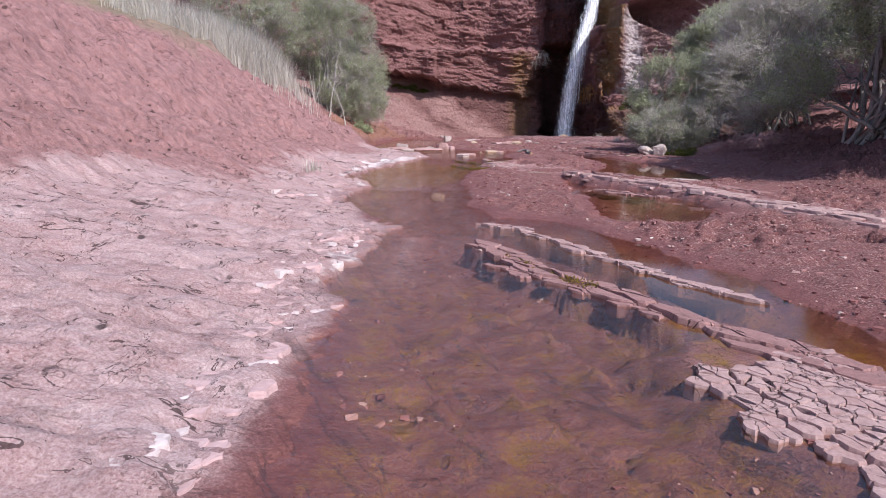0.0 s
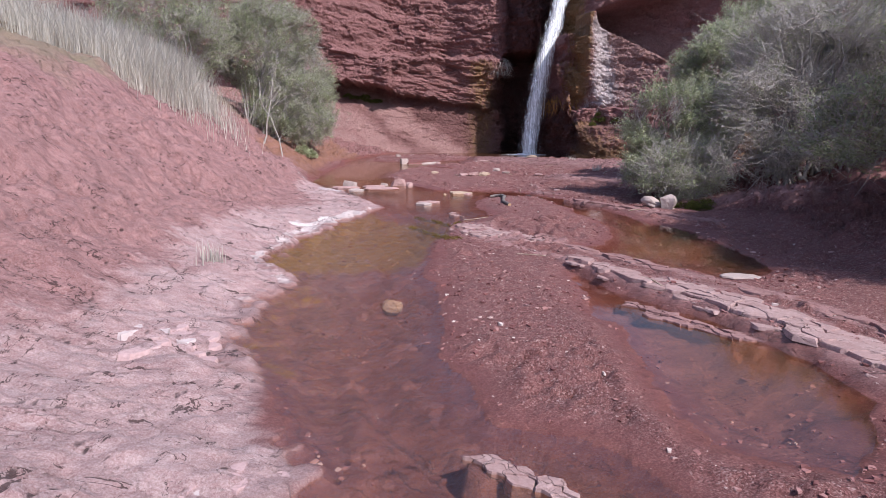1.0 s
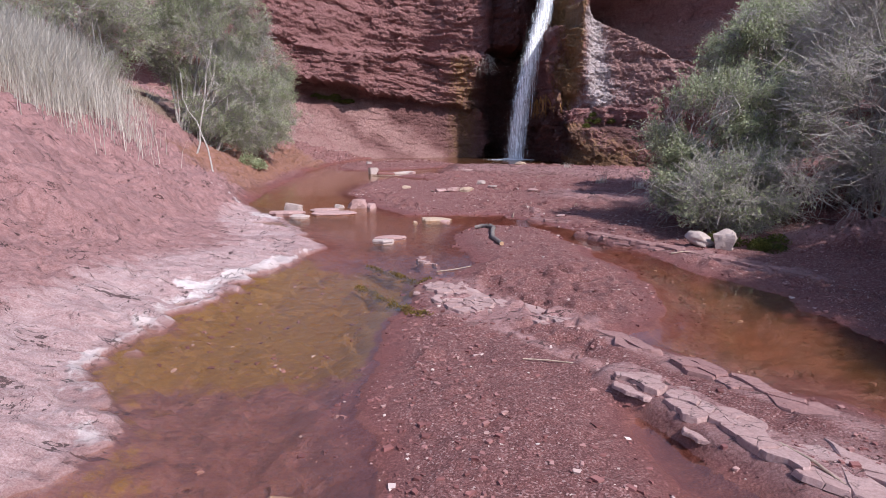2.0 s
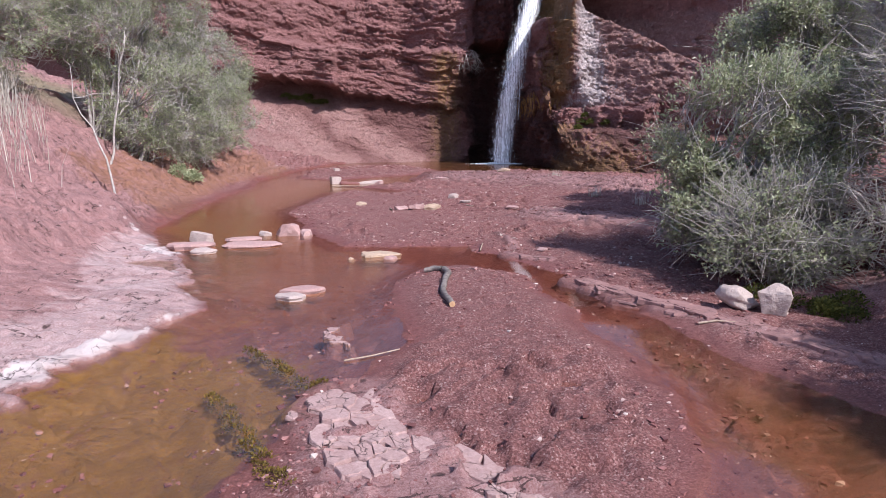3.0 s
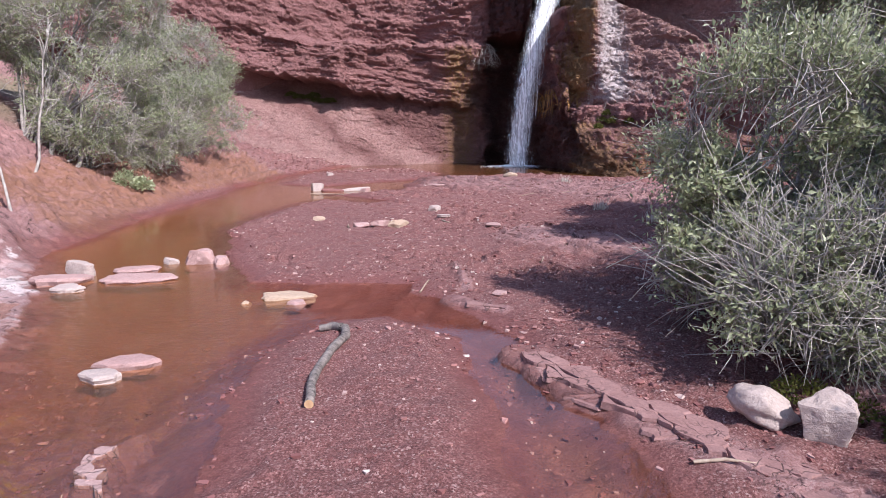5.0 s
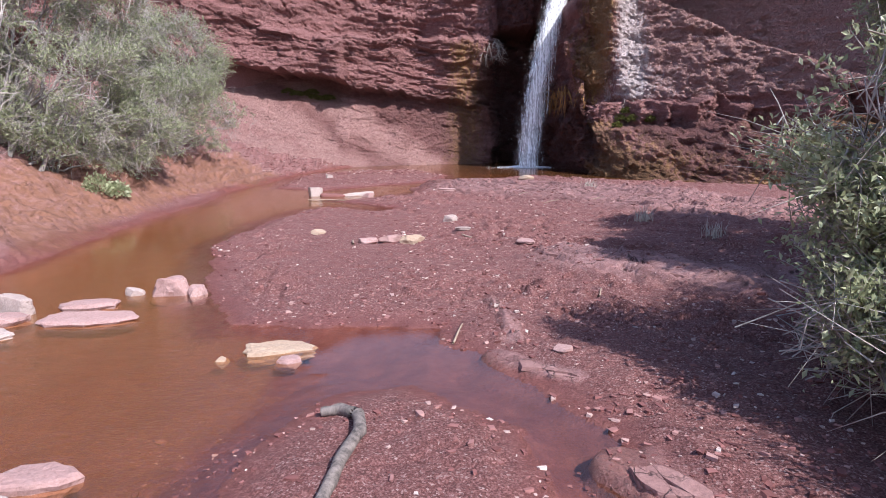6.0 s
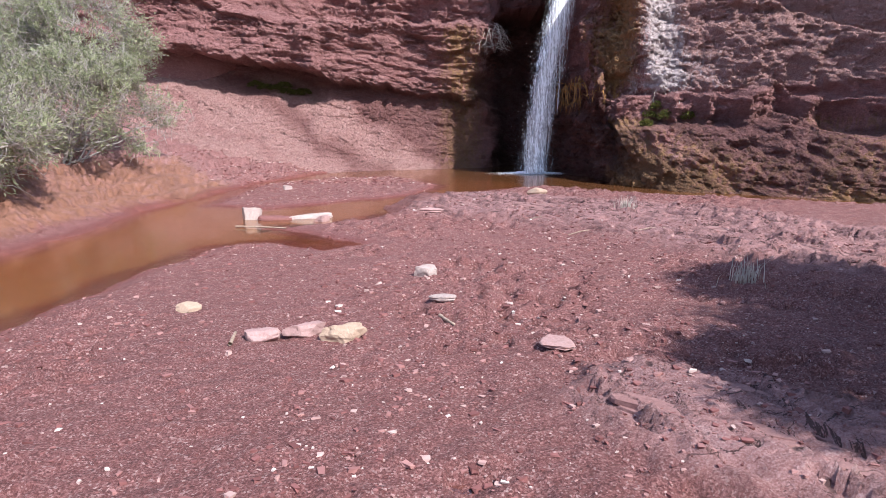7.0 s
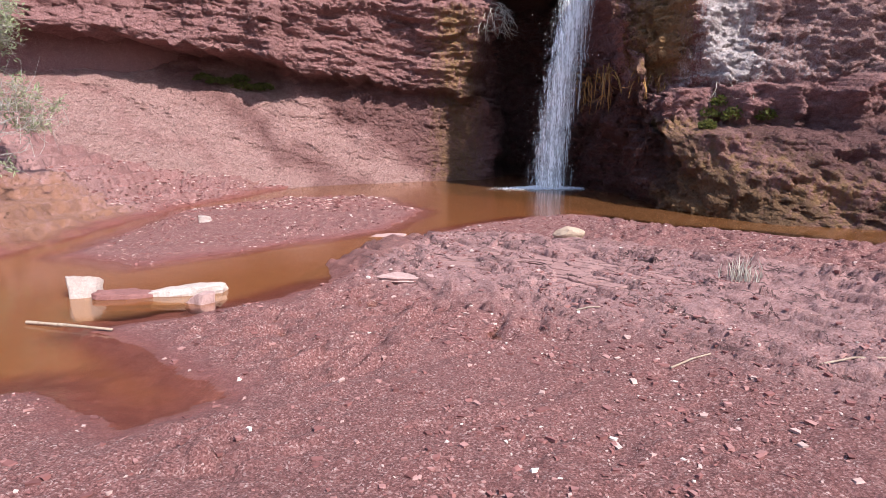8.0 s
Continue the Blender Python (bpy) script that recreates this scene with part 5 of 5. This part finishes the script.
WOOD_DARK = bark_material("weathered_wood", (0.030, 0.024, 0.024), (0.30, 0.255, 0.235))
WOOD_CUT = bark_material("cut_wood", (0.36, 0.20, 0.10), (0.60, 0.40, 0.24))
STRAW = bark_material("straw", (0.22, 0.15, 0.11), (0.48, 0.38, 0.30))
stick("driftwood_stick", on_ground([(1.47, 13.97), (1.56, 13.97), (1.66, 13.88), (1.69, 13.72), (1.65, 13.45), (1.62, 13.2), (1.64, 12.95), (1.68, 12.72)], .022),
      [.024, .029, .031, .029, .027, .026, .026, .025], WOOD_DARK, "crooked grey driftwood stick lying on gravel", WOOD_CUT)
for pts, r in (([(4.06, 28.55), (4.55, 28.3)], .012), ([(-.63, 22.95), (.1, 22.75)], .012), ([(.97, 18.14), (.93, 18.36)], .012), ([(2.2, 18.72), (2.3, 18.5)], .012),
               ([(2.42, 8.35), (2.52, 8.0)], .008), ([(1.45, 9.5), (1.75, 9.45)], .005), ([(.95, 11.85), (1.3, 11.98)], .006), ([(3.22, 15.9), (3.28, 16.1)], .008),
               ([(3.38, 12.2), (3.62, 12.16)], .008), ([(2.1, 15.0), (2.16, 15.3)], .008),
               ([(3.29, 22.91), (3.44, 22.86)], .006), ([(3.63, 21.95), (3.89, 22.07)], .006), ([(4.38, 21.84), (4.70, 21.82)], .006)):
    x0, y0 = pts[0]
    x1, y1 = pts[1]
    stick("dry_stalk", [(x0, y0, max(ground_at(x0, y0), float(level(np.array(x0), np.array(y0)))) + r + .004),
                        ((x0 + x1) / 2, (y0 + y1) / 2, max(ground_at((x0 + x1) / 2, (y0 + y1) / 2), float(level(np.array(x0), np.array(y0)))) + r + .012),
                        (x1, y1, max(ground_at(x1, y1), float(level(np.array(x1), np.array(y1)))) + r + .004)], [r, r * .9, r * .7], STRAW, "thin dry straw-coloured stalk on the ground")

# ---------------------------------------------------------------- shrubs
shrub("shrub", (5.3, 14.8), [(4.75, 14.2, 1.2, 1.0, .95, .8), (6.25, 15.75, 2.2, 1.15, 1.05, 1.0), (7.4, 16.7, 3.1, 1.2, 1.2, .9), (4.2, 13.8, .5, .5, .6, .35)],
      40, 8000, .044, LEAF_OLIVE, "spreading olive-green shrub with grey twigs on the bank", 5, .038, 21, .5, .08, slim=.46)
shrub("shrub", (4.9, 13.6), [(4.28, 13.4, .28, .68, .65, .36), (4.55, 13.05, .45, .55, .5, .42)], 30, 1500, .042, LEAF_OLIVE,
      "tangle of pale bare twigs with few leaves at the shrub's foot", 25, .022, 16, .4, .45, category="shrub", slim=.42)
shrub("shrub", (6.3, 13.0), [(5.8, 12.9, 1.4, 1.0, .9, .8), (6.5, 13.4, 2.3, 1.2, 1.0, .9), (5.4, 12.7, .7, .7, .7, .4)], 34, 3400, .04, LEAF_GREY,
      "tangled grey half-bare shrub behind the green one", 6, .035, 8, .5, .6, category="shrub")
shrub("shrub", (6.4, 9.8), [(5.4, 10.2, 1.3, .8, .8, .65), (7.0, 10.2, 2.2, 1.2, 1.2, .9), (7.4, 9.2, 1.9, 1.2, 1.2, 1.2), (6.2, 8.4, .8, .8, .8, .6), (6.5, 9.0, 2.5, 1.0, 1.1, .8), (6.2, 7.6, 1.9, .9, 1.0, .8)], 32, 7600, .05, LEAF_OLIVE,
      "dense olive-green shrub on the shaded bank", 7, .042, 18, .5, .12, slim=.45)
shrub("shrub", (8.2, 12.8), [(7.9, 12.6, 2.6, 1.2, 1.4, 1.3), (8.4, 14.6, 3.2, 1.3, 1.5, 1.3), (7.6, 11.4, 3.0, 1.0, 1.0, 1.0)], 22, 3000, .055, LEAF_GREY,
      "tall grey-green shrub high on the bank", 17, .045, 13, .5, .3)
shrub("shrub", (7.2, 7.0), [(6.9, 7.0, 1.6, 1.0, 1.1, .9), (7.4, 7.3, 2.9, 1.3, 1.3, 1.0)], 18, 2400, .055, LEAF_OLIVE,
      "dense olive-green shrub at the end of the bank", 18, .042, 14, .5, .12, slim=.45)
shrub("shrub", (-4.2, 20.4), [(-3.7, 20.9, 1.9, 1.1, 1.3, 1.2), (-4.3, 21.5, 3.3, 1.5, 1.6, 1.4), (-3.5, 22.2, 1.2, .8, 1.2, .7)],
      38, 6000, .066, LEAF_GREY, "feathery grey-green shrub on the orange soil bank", 8, .028, 10, .4, .22, .1, slim=.30)
shrub("shrub", (-4.6, 25.4), [(-4.3, 25.6, 1.9, 1.2, 1.5, 1.1), (-4.8, 26.8, 2.9, 1.4, 1.7, 1.2), (-3.8, 27.4, 1.5, .8, 1.2, .7)],
      30, 4400, .07, LEAF_GREY, "rounded grey-green shrub below the cliff", 19, .028, 10, .4, .16, .1, slim=.3)
shrub("shrub", (-5.6, 18.6), [(-5.4, 18.6, 3.0, 1.1, 1.2, 1.0), (-6.3, 19.6, 3.9, 1.6, 1.5, 1.2)], 16, 2600, .07, LEAF_GREY,
      "dull grey-green shrub above the rock slope", 9, .028, 9, .4, .2, .1, slim=.3)


def grass_tuft(name, x, y, n, height, spread, seed, material, label, category="dry grass"):
    gen = np.random.default_rng(seed)
    v, f = [], []
    z0 = ground_at(x, y)
    for px, py in gen.normal(0, spread, (n, 2)):
        zz = ground_at(x + px, y + py) - z0
        a, h = gen.uniform(0, math.tau), height * gen.uniform(.45, 1.15)
        lean = gen.uniform(.1, .6) * h
        w = .003 + .003 * gen.uniform()
        dx, dy = math.cos(a), math.sin(a)
        i0 = len(v)
        for k, q in enumerate((0, .45, 1)):
            cx, cy, cz = px + dx * lean * q * q, py + dy * lean * q * q, zz + h * q * (1 - .18 * q)
            ww = w * (1 - .8 * q)
            v += [(cx - dy * ww, cy + dx * ww, cz), (cx + dy * ww, cy - dx * ww, cz)]
        f += [(i0, i0 + 1, i0 + 3, i0 + 2), (i0 + 2, i0 + 3, i0 + 5, i0 + 4)]
    ob = mesh_from(name, v, f, material)
    ob.location = (x, y, z0)
    return tagged(ob, label, category, kind="stuff")


for i, (x, y, n, h, s) in enumerate(((-4.6, 15.6, 900, .75, .45), (-5.3, 15.0, 900, .8, .5), (-5.2, 16.6, 1000, .9, .5), (-6.2, 15.2, 900, .8, .6), (-5.5, 17.9, 900, .8, .4),
                                     (-6.4, 17.0, 1100, .9, .7), (-7.4, 15.5, 1200, .8, .9))):
    grass_tuft("dry_grass", x, y, n * 2, h * 1.1, s, 200 + i, DRY, "pale dry grass on top of the rock slope")
for i, (x, y) in enumerate(((-1.55, 8.9), (4.6, 19.5), (5.0, 18.2), (4.75, 23.6), (5.6, 17.4))):
    grass_tuft("dry_grass", x, y, 70, .22, .06, 300 + i, DRY, "small dry grass tuft growing from the ground")


# ---------------------------------------------------------------- moss, roots and bare branches
MOSS = leaf_material("green_moss", (0.05, 0.058, 0.012), (0.22, 0.22, 0.05), .8)
MOSS_GOLD = leaf_material("golden_moss", (0.10, 0.07, 0.015), (0.36, 0.25, 0.06), .8)
ROOT_OCHRE = bark_material("ochre_root", (0.16, 0.07, 0.02), (0.50, 0.27, 0.09))
ROOT_GREY = bark_material("grey_root", (0.24, 0.20, 0.17), (0.55, 0.49, 0.44))


def clump(name, spots, n, size, material, label, category, kind=""):
    """Tiny leaves heaped on each spot (x, y, z, radius, height)."""
    gen = np.random.default_rng(len(label) + n)
    v = []
    o = np.array(spots[0][:3])
    for x, y, z, r, h in spots:
        p = gen.normal(size=(n, 3))
        p /= np.linalg.norm(p, axis=1)[:, None]
        p[:, 2] = np.abs(p[:, 2])
        q = np.array((x, y, z)) - o + p * np.array((r, r, h)) * gen.uniform(.55, 1.1, (n, 1))
        d = p + gen.normal(size=(n, 3)) * .6
        d /= np.linalg.norm(d, axis=1)[:, None]
        sd = np.cross(d, gen.normal(size=(n, 3)))
        sd /= np.linalg.norm(sd, axis=1)[:, None]
        ls = size * gen.uniform(.6, 1.4, (n, 1))
        v.append(np.stack([q, q + d * ls * .5 + sd * ls * .3, q + d * ls, q + d * ls * .5 - sd * ls * .3], 1).reshape(-1, 3))
    v = np.concatenate(v)
    ob = mesh_from(name, v.tolist(), np.arange(len(v)).reshape(-1, 4).tolist(), material)
    ob.location = tuple(o)
    return tagged(ob, label, category, kind=kind)


def spots_on_ground(rows, r, h, seed):
    rng = random.Random(seed)
    out = []
    for x, y in rows:
        z = max(ground_at(x, y), float(level(np.array(x), np.array(y))) - .02)
        out.append((x, y, z - .01, r * rng.uniform(.6, 1.4), h * rng.uniform(.6, 1.4)))
    return out


def way(a, b, n, wobble, seed):
    rng = random.Random(seed)
    return [(a[0] + (b[0] - a[0]) * i / (n - 1) + rng.uniform(-wobble, wobble), a[1] + (b[1] - a[1]) * i / (n - 1) + rng.uniform(-wobble, wobble)) for i in range(n)]


clump("moss_clump", spots_on_ground([(4.36, 12.34), (4.5, 12.28), (4.44, 12.46), (4.6, 12.42)], .13, .10, 1), 900, .022, MOSS, "green moss clump on the damp bank beside pale stones", "moss")
clump("moss_clump", spots_on_ground([(4.1, 12.75), (4.2, 12.62), (4.3, 12.66)], .10, .06, 2), 600, .02, MOSS, "low green moss at the foot of the shrub", "moss")
clump("moss", spots_on_ground(way((.28, 12.15), (.85, 11.45), 16, .03, 3) + way((.25, 11.5), (.84, 10.5), 18, .03, 4) + way((1.0, 4.2), (1.5, 3.45), 9, .02, 5), .045, .03, 3), 110, .016, MOSS_GOLD,
      "golden green moss along cracks in the wet rock", "moss", "stuff")
clump("ledge_plants", [(x, float(cliff_face(np.array([x]), np.array([z]))[0]), z, .26, .15) for x, z in ((-4.3, 2.7), (-4.0, 2.62), (-3.7, 2.6), (-3.4, 2.5), (-3.1, 2.45), (-2.9, 2.5), (-3.5, 2.7))], 900, .05, MOSS, "dark green plants growing under the cliff overhang", "plants", "stuff")
clump("small_plant", [(-3.25, 20.6, ground_at(-3.25, 20.6), .2, .25), (-3.05, 20.8, ground_at(-3.05, 20.8), .16, .2)], 500, .05, LEAF_OLIVE, "small bright green plant under the feathery shrub", "plant")
clump("ledge_plants", [(x, float(cliff_face(np.array([x]), np.array([z]))[0]) + .03, z, r, r) for x, z, r in ((6.9, 1.55, .16), (7.05, 1.75, .14), (6.7, 1.35, .12), (7.2, 1.5, .2), (7.6, 1.5, .16))], 500, .05, MOSS,
      "tufts of moss and small plants on the wet mound", "plants", "stuff")


def hanging_roots(name, places, length, r, material, label, seed, forks=2, sway=.05):
    """Strands that hang from the rock and curl outwards."""
    rng = random.Random(seed)
    tv, tf = [], []
    o = Vector(places[0])
    for p in places:
        pts = [Vector(p) - o]
        d = Vector((rng.gauss(0, .3), -.5, rng.uniform(-.2, .3)))
        for k in range(7):
            d = (d + Vector((rng.gauss(0, sway * 4), rng.gauss(0, sway * 2), -.38))).normalized()
            pts.append(pts[-1] + d * length * rng.uniform(.7, 1.2) / 7)
        tube(tv, tf, pts, [r * (1 - .8 * k / 7) for k in range(8)], 4)
        for k in range(forks):
            a = rng.choice(pts[2:6])
            b = a + Vector((rng.gauss(0, .6), rng.gauss(-.2, .2), rng.gauss(-.4, .4))) * length * .35
            tube(tv, tf, limb(rng, a, b, .05, 4), [r * .5 * (1 - .8 * j / 4) for j in range(5)], 4)
    ob = mesh_from(name, tv, tf, material, None, True)
    ob.location = o
    return tagged(ob, label, "roots", kind="stuff")


def rock_places(x0, x1, z, n, seed):
    rng = random.Random(seed)
    xs = [rng.uniform(x0, x1) for i in range(n)]
    zs = [z + rng.uniform(-.25, .1) for i in range(n)]
    return [(x, float(cliff_face(np.array([x]), np.array([q]))[0]) + .06, q) for x, q in zip(xs, zs)]


hanging_roots("hanging_roots", rock_places(3.42, 3.66, 4.7, 16, 1), 1.0, .022, ROOT_GREY, "pale dry roots hanging beside the waterfall", 11, 4, .11)
hanging_roots("hanging_roots", rock_places(5.42, 5.72, 2.62, 34, 2), 1.05, .022, ROOT_OCHRE, "ochre roots trailing down the wet rock by the waterfall", 12, 1, .02)
hanging_roots("hanging_roots", rock_places(5.85, 6.5, 2.35, 26, 3), .45, .014, ROOT_OCHRE, "short brown roots hanging from the rock lip", 13, 1, .03)
hanging_roots("hanging_roots", rock_places(7.0, 7.5, 2.2, 7, 4), .6, .010, ROOT_GREY, "thin dry twigs hanging under the pale ledge", 14, 2, .1)


def bare_branch(name, base, tip, r, forks, label, seed):
    rng = random.Random(seed)
    a = Vector((*base, ground_at(*base) - .05))
    tv, tf = [], []
    main = limb(rng, Vector((0, 0, 0)), Vector(tip) - a, .04, 8)
    tube(tv, tf, main, [r * (1 - .8 * k / (len(main) - 1)) for k in range(len(main))], 6)
    ob = mesh_from(name, tv, tf, TWIG, None, True)
    ob.location = a
    for k in range(forks):
        p = rng.choice(main[3:])
        q = p + Vector((rng.gauss(0, .5), rng.gauss(0, .4), rng.uniform(.2, .8))) * .6
        tv, tf = [], []
        tube(tv, tf, limb(rng, p, q, .05, 5), [r * .4 * (1 - .8 * j / 5) for j in range(6)], 4)
        mesh_from("twig", tv, tf, TWIG, ob, True)
    return tagged(ob, label, "branch")


bare_branch("bare_sapling", (-3.95, 19.3), (-3.55, 19.4, 2.9), .024, 14, "bare grey sapling in front of the feathery shrub", 21)
bare_branch("dead_branch", (-2.95, 17.3), (-3.45, 17.4, 2.2), .018, 3, "thin dead branch leaning on the soil bank", 22)


# ---------------------------------------------------------------- gravel
def gravel():
    gen = np.random.default_rng(5)
    n = 130000
    x = gen.uniform(-2.4, 6.5, n)
    y = 1.5 + 27 * gen.uniform(0, 1, n) ** 1.15
    x[-9000:] = gen.uniform(-4.5, 2.4, 9000)
    y[-9000:] = gen.uniform(29, 35.8, 9000)
    rubble = y > 28.8
    h = ground_at(x, y)
    k = -water_depth(x, y)
    keep = (k > .01) & (x > np.interp(y, (0, 6, 9, 13, 16, 30), (.8, .6, .2, .4, -1.4, -2.5))) & (gen.uniform(0, 1, n) < .22 + .9 * (fbm(x * 1.1, y * 1.1, octaves=3, seed=91) > .47))
    keep |= rubble & (k > .05)
    keep |= (k < -.04) & (y < 14) & (gen.uniform(0, 1, n) < .55 * (fbm(x * 1.6, y * 1.6, octaves=3, seed=93) > .5))
    x, y, h, rubble = x[keep], y[keep], h[keep], rubble[keep]
    n = len(x)
    r = .0042 + .017 * gen.uniform(0, 1, n) ** 6 + .00013 * y + rubble * .03 * gen.uniform(0, 1, n) ** 2
    a = gen.uniform(0, math.tau, n)
    sx, sy, sz = r * gen.uniform(.8, 1.7, n), r * gen.uniform(.6, 1.1, n), r * gen.uniform(.3, .7, n)
    unit = np.array([(i, j, k) for k in (-1, 1) for j in (-1, 1) for i in (-1, 1)], float) * .75
    loc = unit[None] * np.stack([sx, sy, sz], -1)[:, None] * gen.uniform(.45, 1.25, (n, 8, 3))
    c, q = np.cos(a)[:, None], np.sin(a)[:, None]
    co = np.stack([x[:, None] + c * loc[..., 0] - q * loc[..., 1], y[:, None] + q * loc[..., 0] + c * loc[..., 1], h[:, None] + loc[..., 2] + sz[:, None] * .3], -1)
    quad = np.array(((0, 2, 3, 1), (4, 5, 7, 6), (0, 1, 5, 4), (2, 6, 7, 3), (0, 4, 6, 2), (1, 3, 7, 5)))
    v = co.reshape(-1, 3).tolist()
    f = (quad[None] + 8 * np.arange(n)[:, None, None]).reshape(-1, 4).tolist()
    m, t, b = nodes_of("gravel_chips", .85)
    g = t.nodes.new("ShaderNodeNewGeometry")
    t.links.new(ramp(t, g.outputs["Random Per Island"], [(0, (0.13, 0.045, 0.042)), (.55, (0.25, 0.10, 0.095)), (.84, (0.38, 0.20, 0.185)), (.96, (0.50, 0.36, 0.33)), (1, (0.66, 0.57, 0.53))]), b.inputs["Base Color"])
    ob = mesh_from("gravel", v, f, m)
    return tagged(ob, "scattered red and pale gravel chips on mud", "gravel", kind="stuff")


gravel()


# ---------------------------------------------------------------- waterfall
def waterfall():
    """Ragged strands of white water that spread as they drop."""
    gen = np.random.default_rng(77)
    root = tagged(new("waterfall"), "narrow white waterfall dropping from the cliff", "waterfall")
    root.location = (4.62, 33.55, 0)

    def centre(z):
        k = np.clip(z / 7.2, 0, 1.4)
        return np.array((4.60 + 1.35 * k ** 1.5 - 4.62, .35 * k, z))

    for layer, (half, dy) in enumerate(((.44, -.10), (.38, .0), (.52, .10))):
        zs = np.arange(8.3, -.04, -.06)
        us = np.linspace(-1, 1, 15)
        px, py, pz, edge = [], [], [], []
        for z in zs:
            c = centre(z)
            w = half * (1 + .45 * np.clip(1 - z / 6.5, 0, 1)) * (1 + .16 * (fbm(np.array([z * .9]), layer * 7.0, octaves=3, seed=5)[0] - .5))
            sway = .10 * (fbm(np.array([z * .5]), layer * 3.0 + 9, octaves=2, seed=6)[0] - .5)
            px.append(c[0] + sway + us * w)
            py.append(c[1] + dy - .16 * (1 - us ** 2) + .05 * (fbm(us * 3 + layer, z * .7, octaves=2, seed=8) - .5))
            pz.append(np.full_like(us, z))
            edge.append(.62 - .95 * np.abs(us) ** 1.6)
        px, py, pz, edge = map(np.array, (px, py, pz, edge))
        ob = new("water_sheet", sheet_mesh("water_sheet", px, py, pz))
        attach(ob, "mask", np.stack([edge, np.clip(1 - pz / 6, 0, 1), edge, edge], -1))
        ob.data.materials.append(FALL)
        ob.parent = root
    v, f = [], []
    for s in range(900):
        z = gen.uniform(.05, 6.5)
        spread = .16 + .2 * (1 - z / 7)
        c = centre(z) + np.array((gen.normal(0, spread), gen.normal(0, .12), 0))
        r = gen.uniform(.003, .009)
        h = r * gen.uniform(1, 3.5)
        i = len(v)
        v += [tuple(c + q) for q in ((r, 0, 0), (0, r, 0), (-r, 0, 0), (0, -r, 0), (0, 0, h), (0, 0, -h))]
        f += [(i, i + 1, i + 4), (i + 1, i + 2, i + 4), (i + 2, i + 3, i + 4), (i + 3, i, i + 4), (i + 1, i, i + 5), (i + 2, i + 1, i + 5), (i + 3, i + 2, i + 5), (i, i + 3, i + 5)]
    mesh_from("spray", v, f, FOAM, root)
    v, f = [], []
    for s in range(2600):
        a, r0 = gen.uniform(0, math.tau), abs(gen.normal(0, .42))
        c = np.array((math.cos(a) * r0 * 1.5 - .1, math.sin(a) * r0 * .7 - .05, .012))
        r = gen.uniform(.012, .05) * (1.1 - min(1, r0))
        if r <= 0.004:
            continue
        h = r * gen.uniform(.3, 1.2) * (1.4 if r0 < .3 else .5)
        i = len(v)
        v += [tuple(c + q) for q in ((r, 0, 0), (0, r, 0), (-r, 0, 0), (0, -r, 0), (0, 0, h))]
        f += [(i, i + 1, i + 4), (i + 1, i + 2, i + 4), (i + 2, i + 3, i + 4), (i + 3, i, i + 4)]
    mesh_from("foam", v, f, FOAM, root)
    return root


waterfall()


# ---------------------------------------------------------------- cracked rim of the pale shelf
def shelf_rim():
    """Thin crusted plates along the water's edge; the nearest are pieces of their own."""
    rng = random.Random(91)
    ey = [p[1] for p in STREAM[1:17]]
    ex = [p[0] for p in STREAM[1:17]]
    ground = bpy.data.objects["ground"]
    made = 0
    for y0, y1, size, width in ((1.6, 5.4, .075, .42), (6.6, 7.3, .10, .8)):
        for (u, w), poly, rim in plates(rng, y1 - y0, width, size, 1.3):
            y = y0 + u
            x = float(np.interp(y, ey, ex)) - width / 2 - .03 + w
            if float(water_depth(np.array([[x]]), np.array([[y]]))[0, 0]) > -.11 or made >= 300:
                continue
            thick = rng.uniform(.04, .06)
            ob = part("rim_plate", plate_bm(rng, [(-p[1], p[0]) for p in poly], thick, .05), CRUST if rng.random() < .25 else PALE_PLATE, ground)
            ob.matrix_local = pose(x, y, ground_at(x, y) - .010 + rng.uniform(0, .007), rng.uniform(-2, 2), rng.uniform(-2, 2), 0)
            made += 1


shelf_rim()
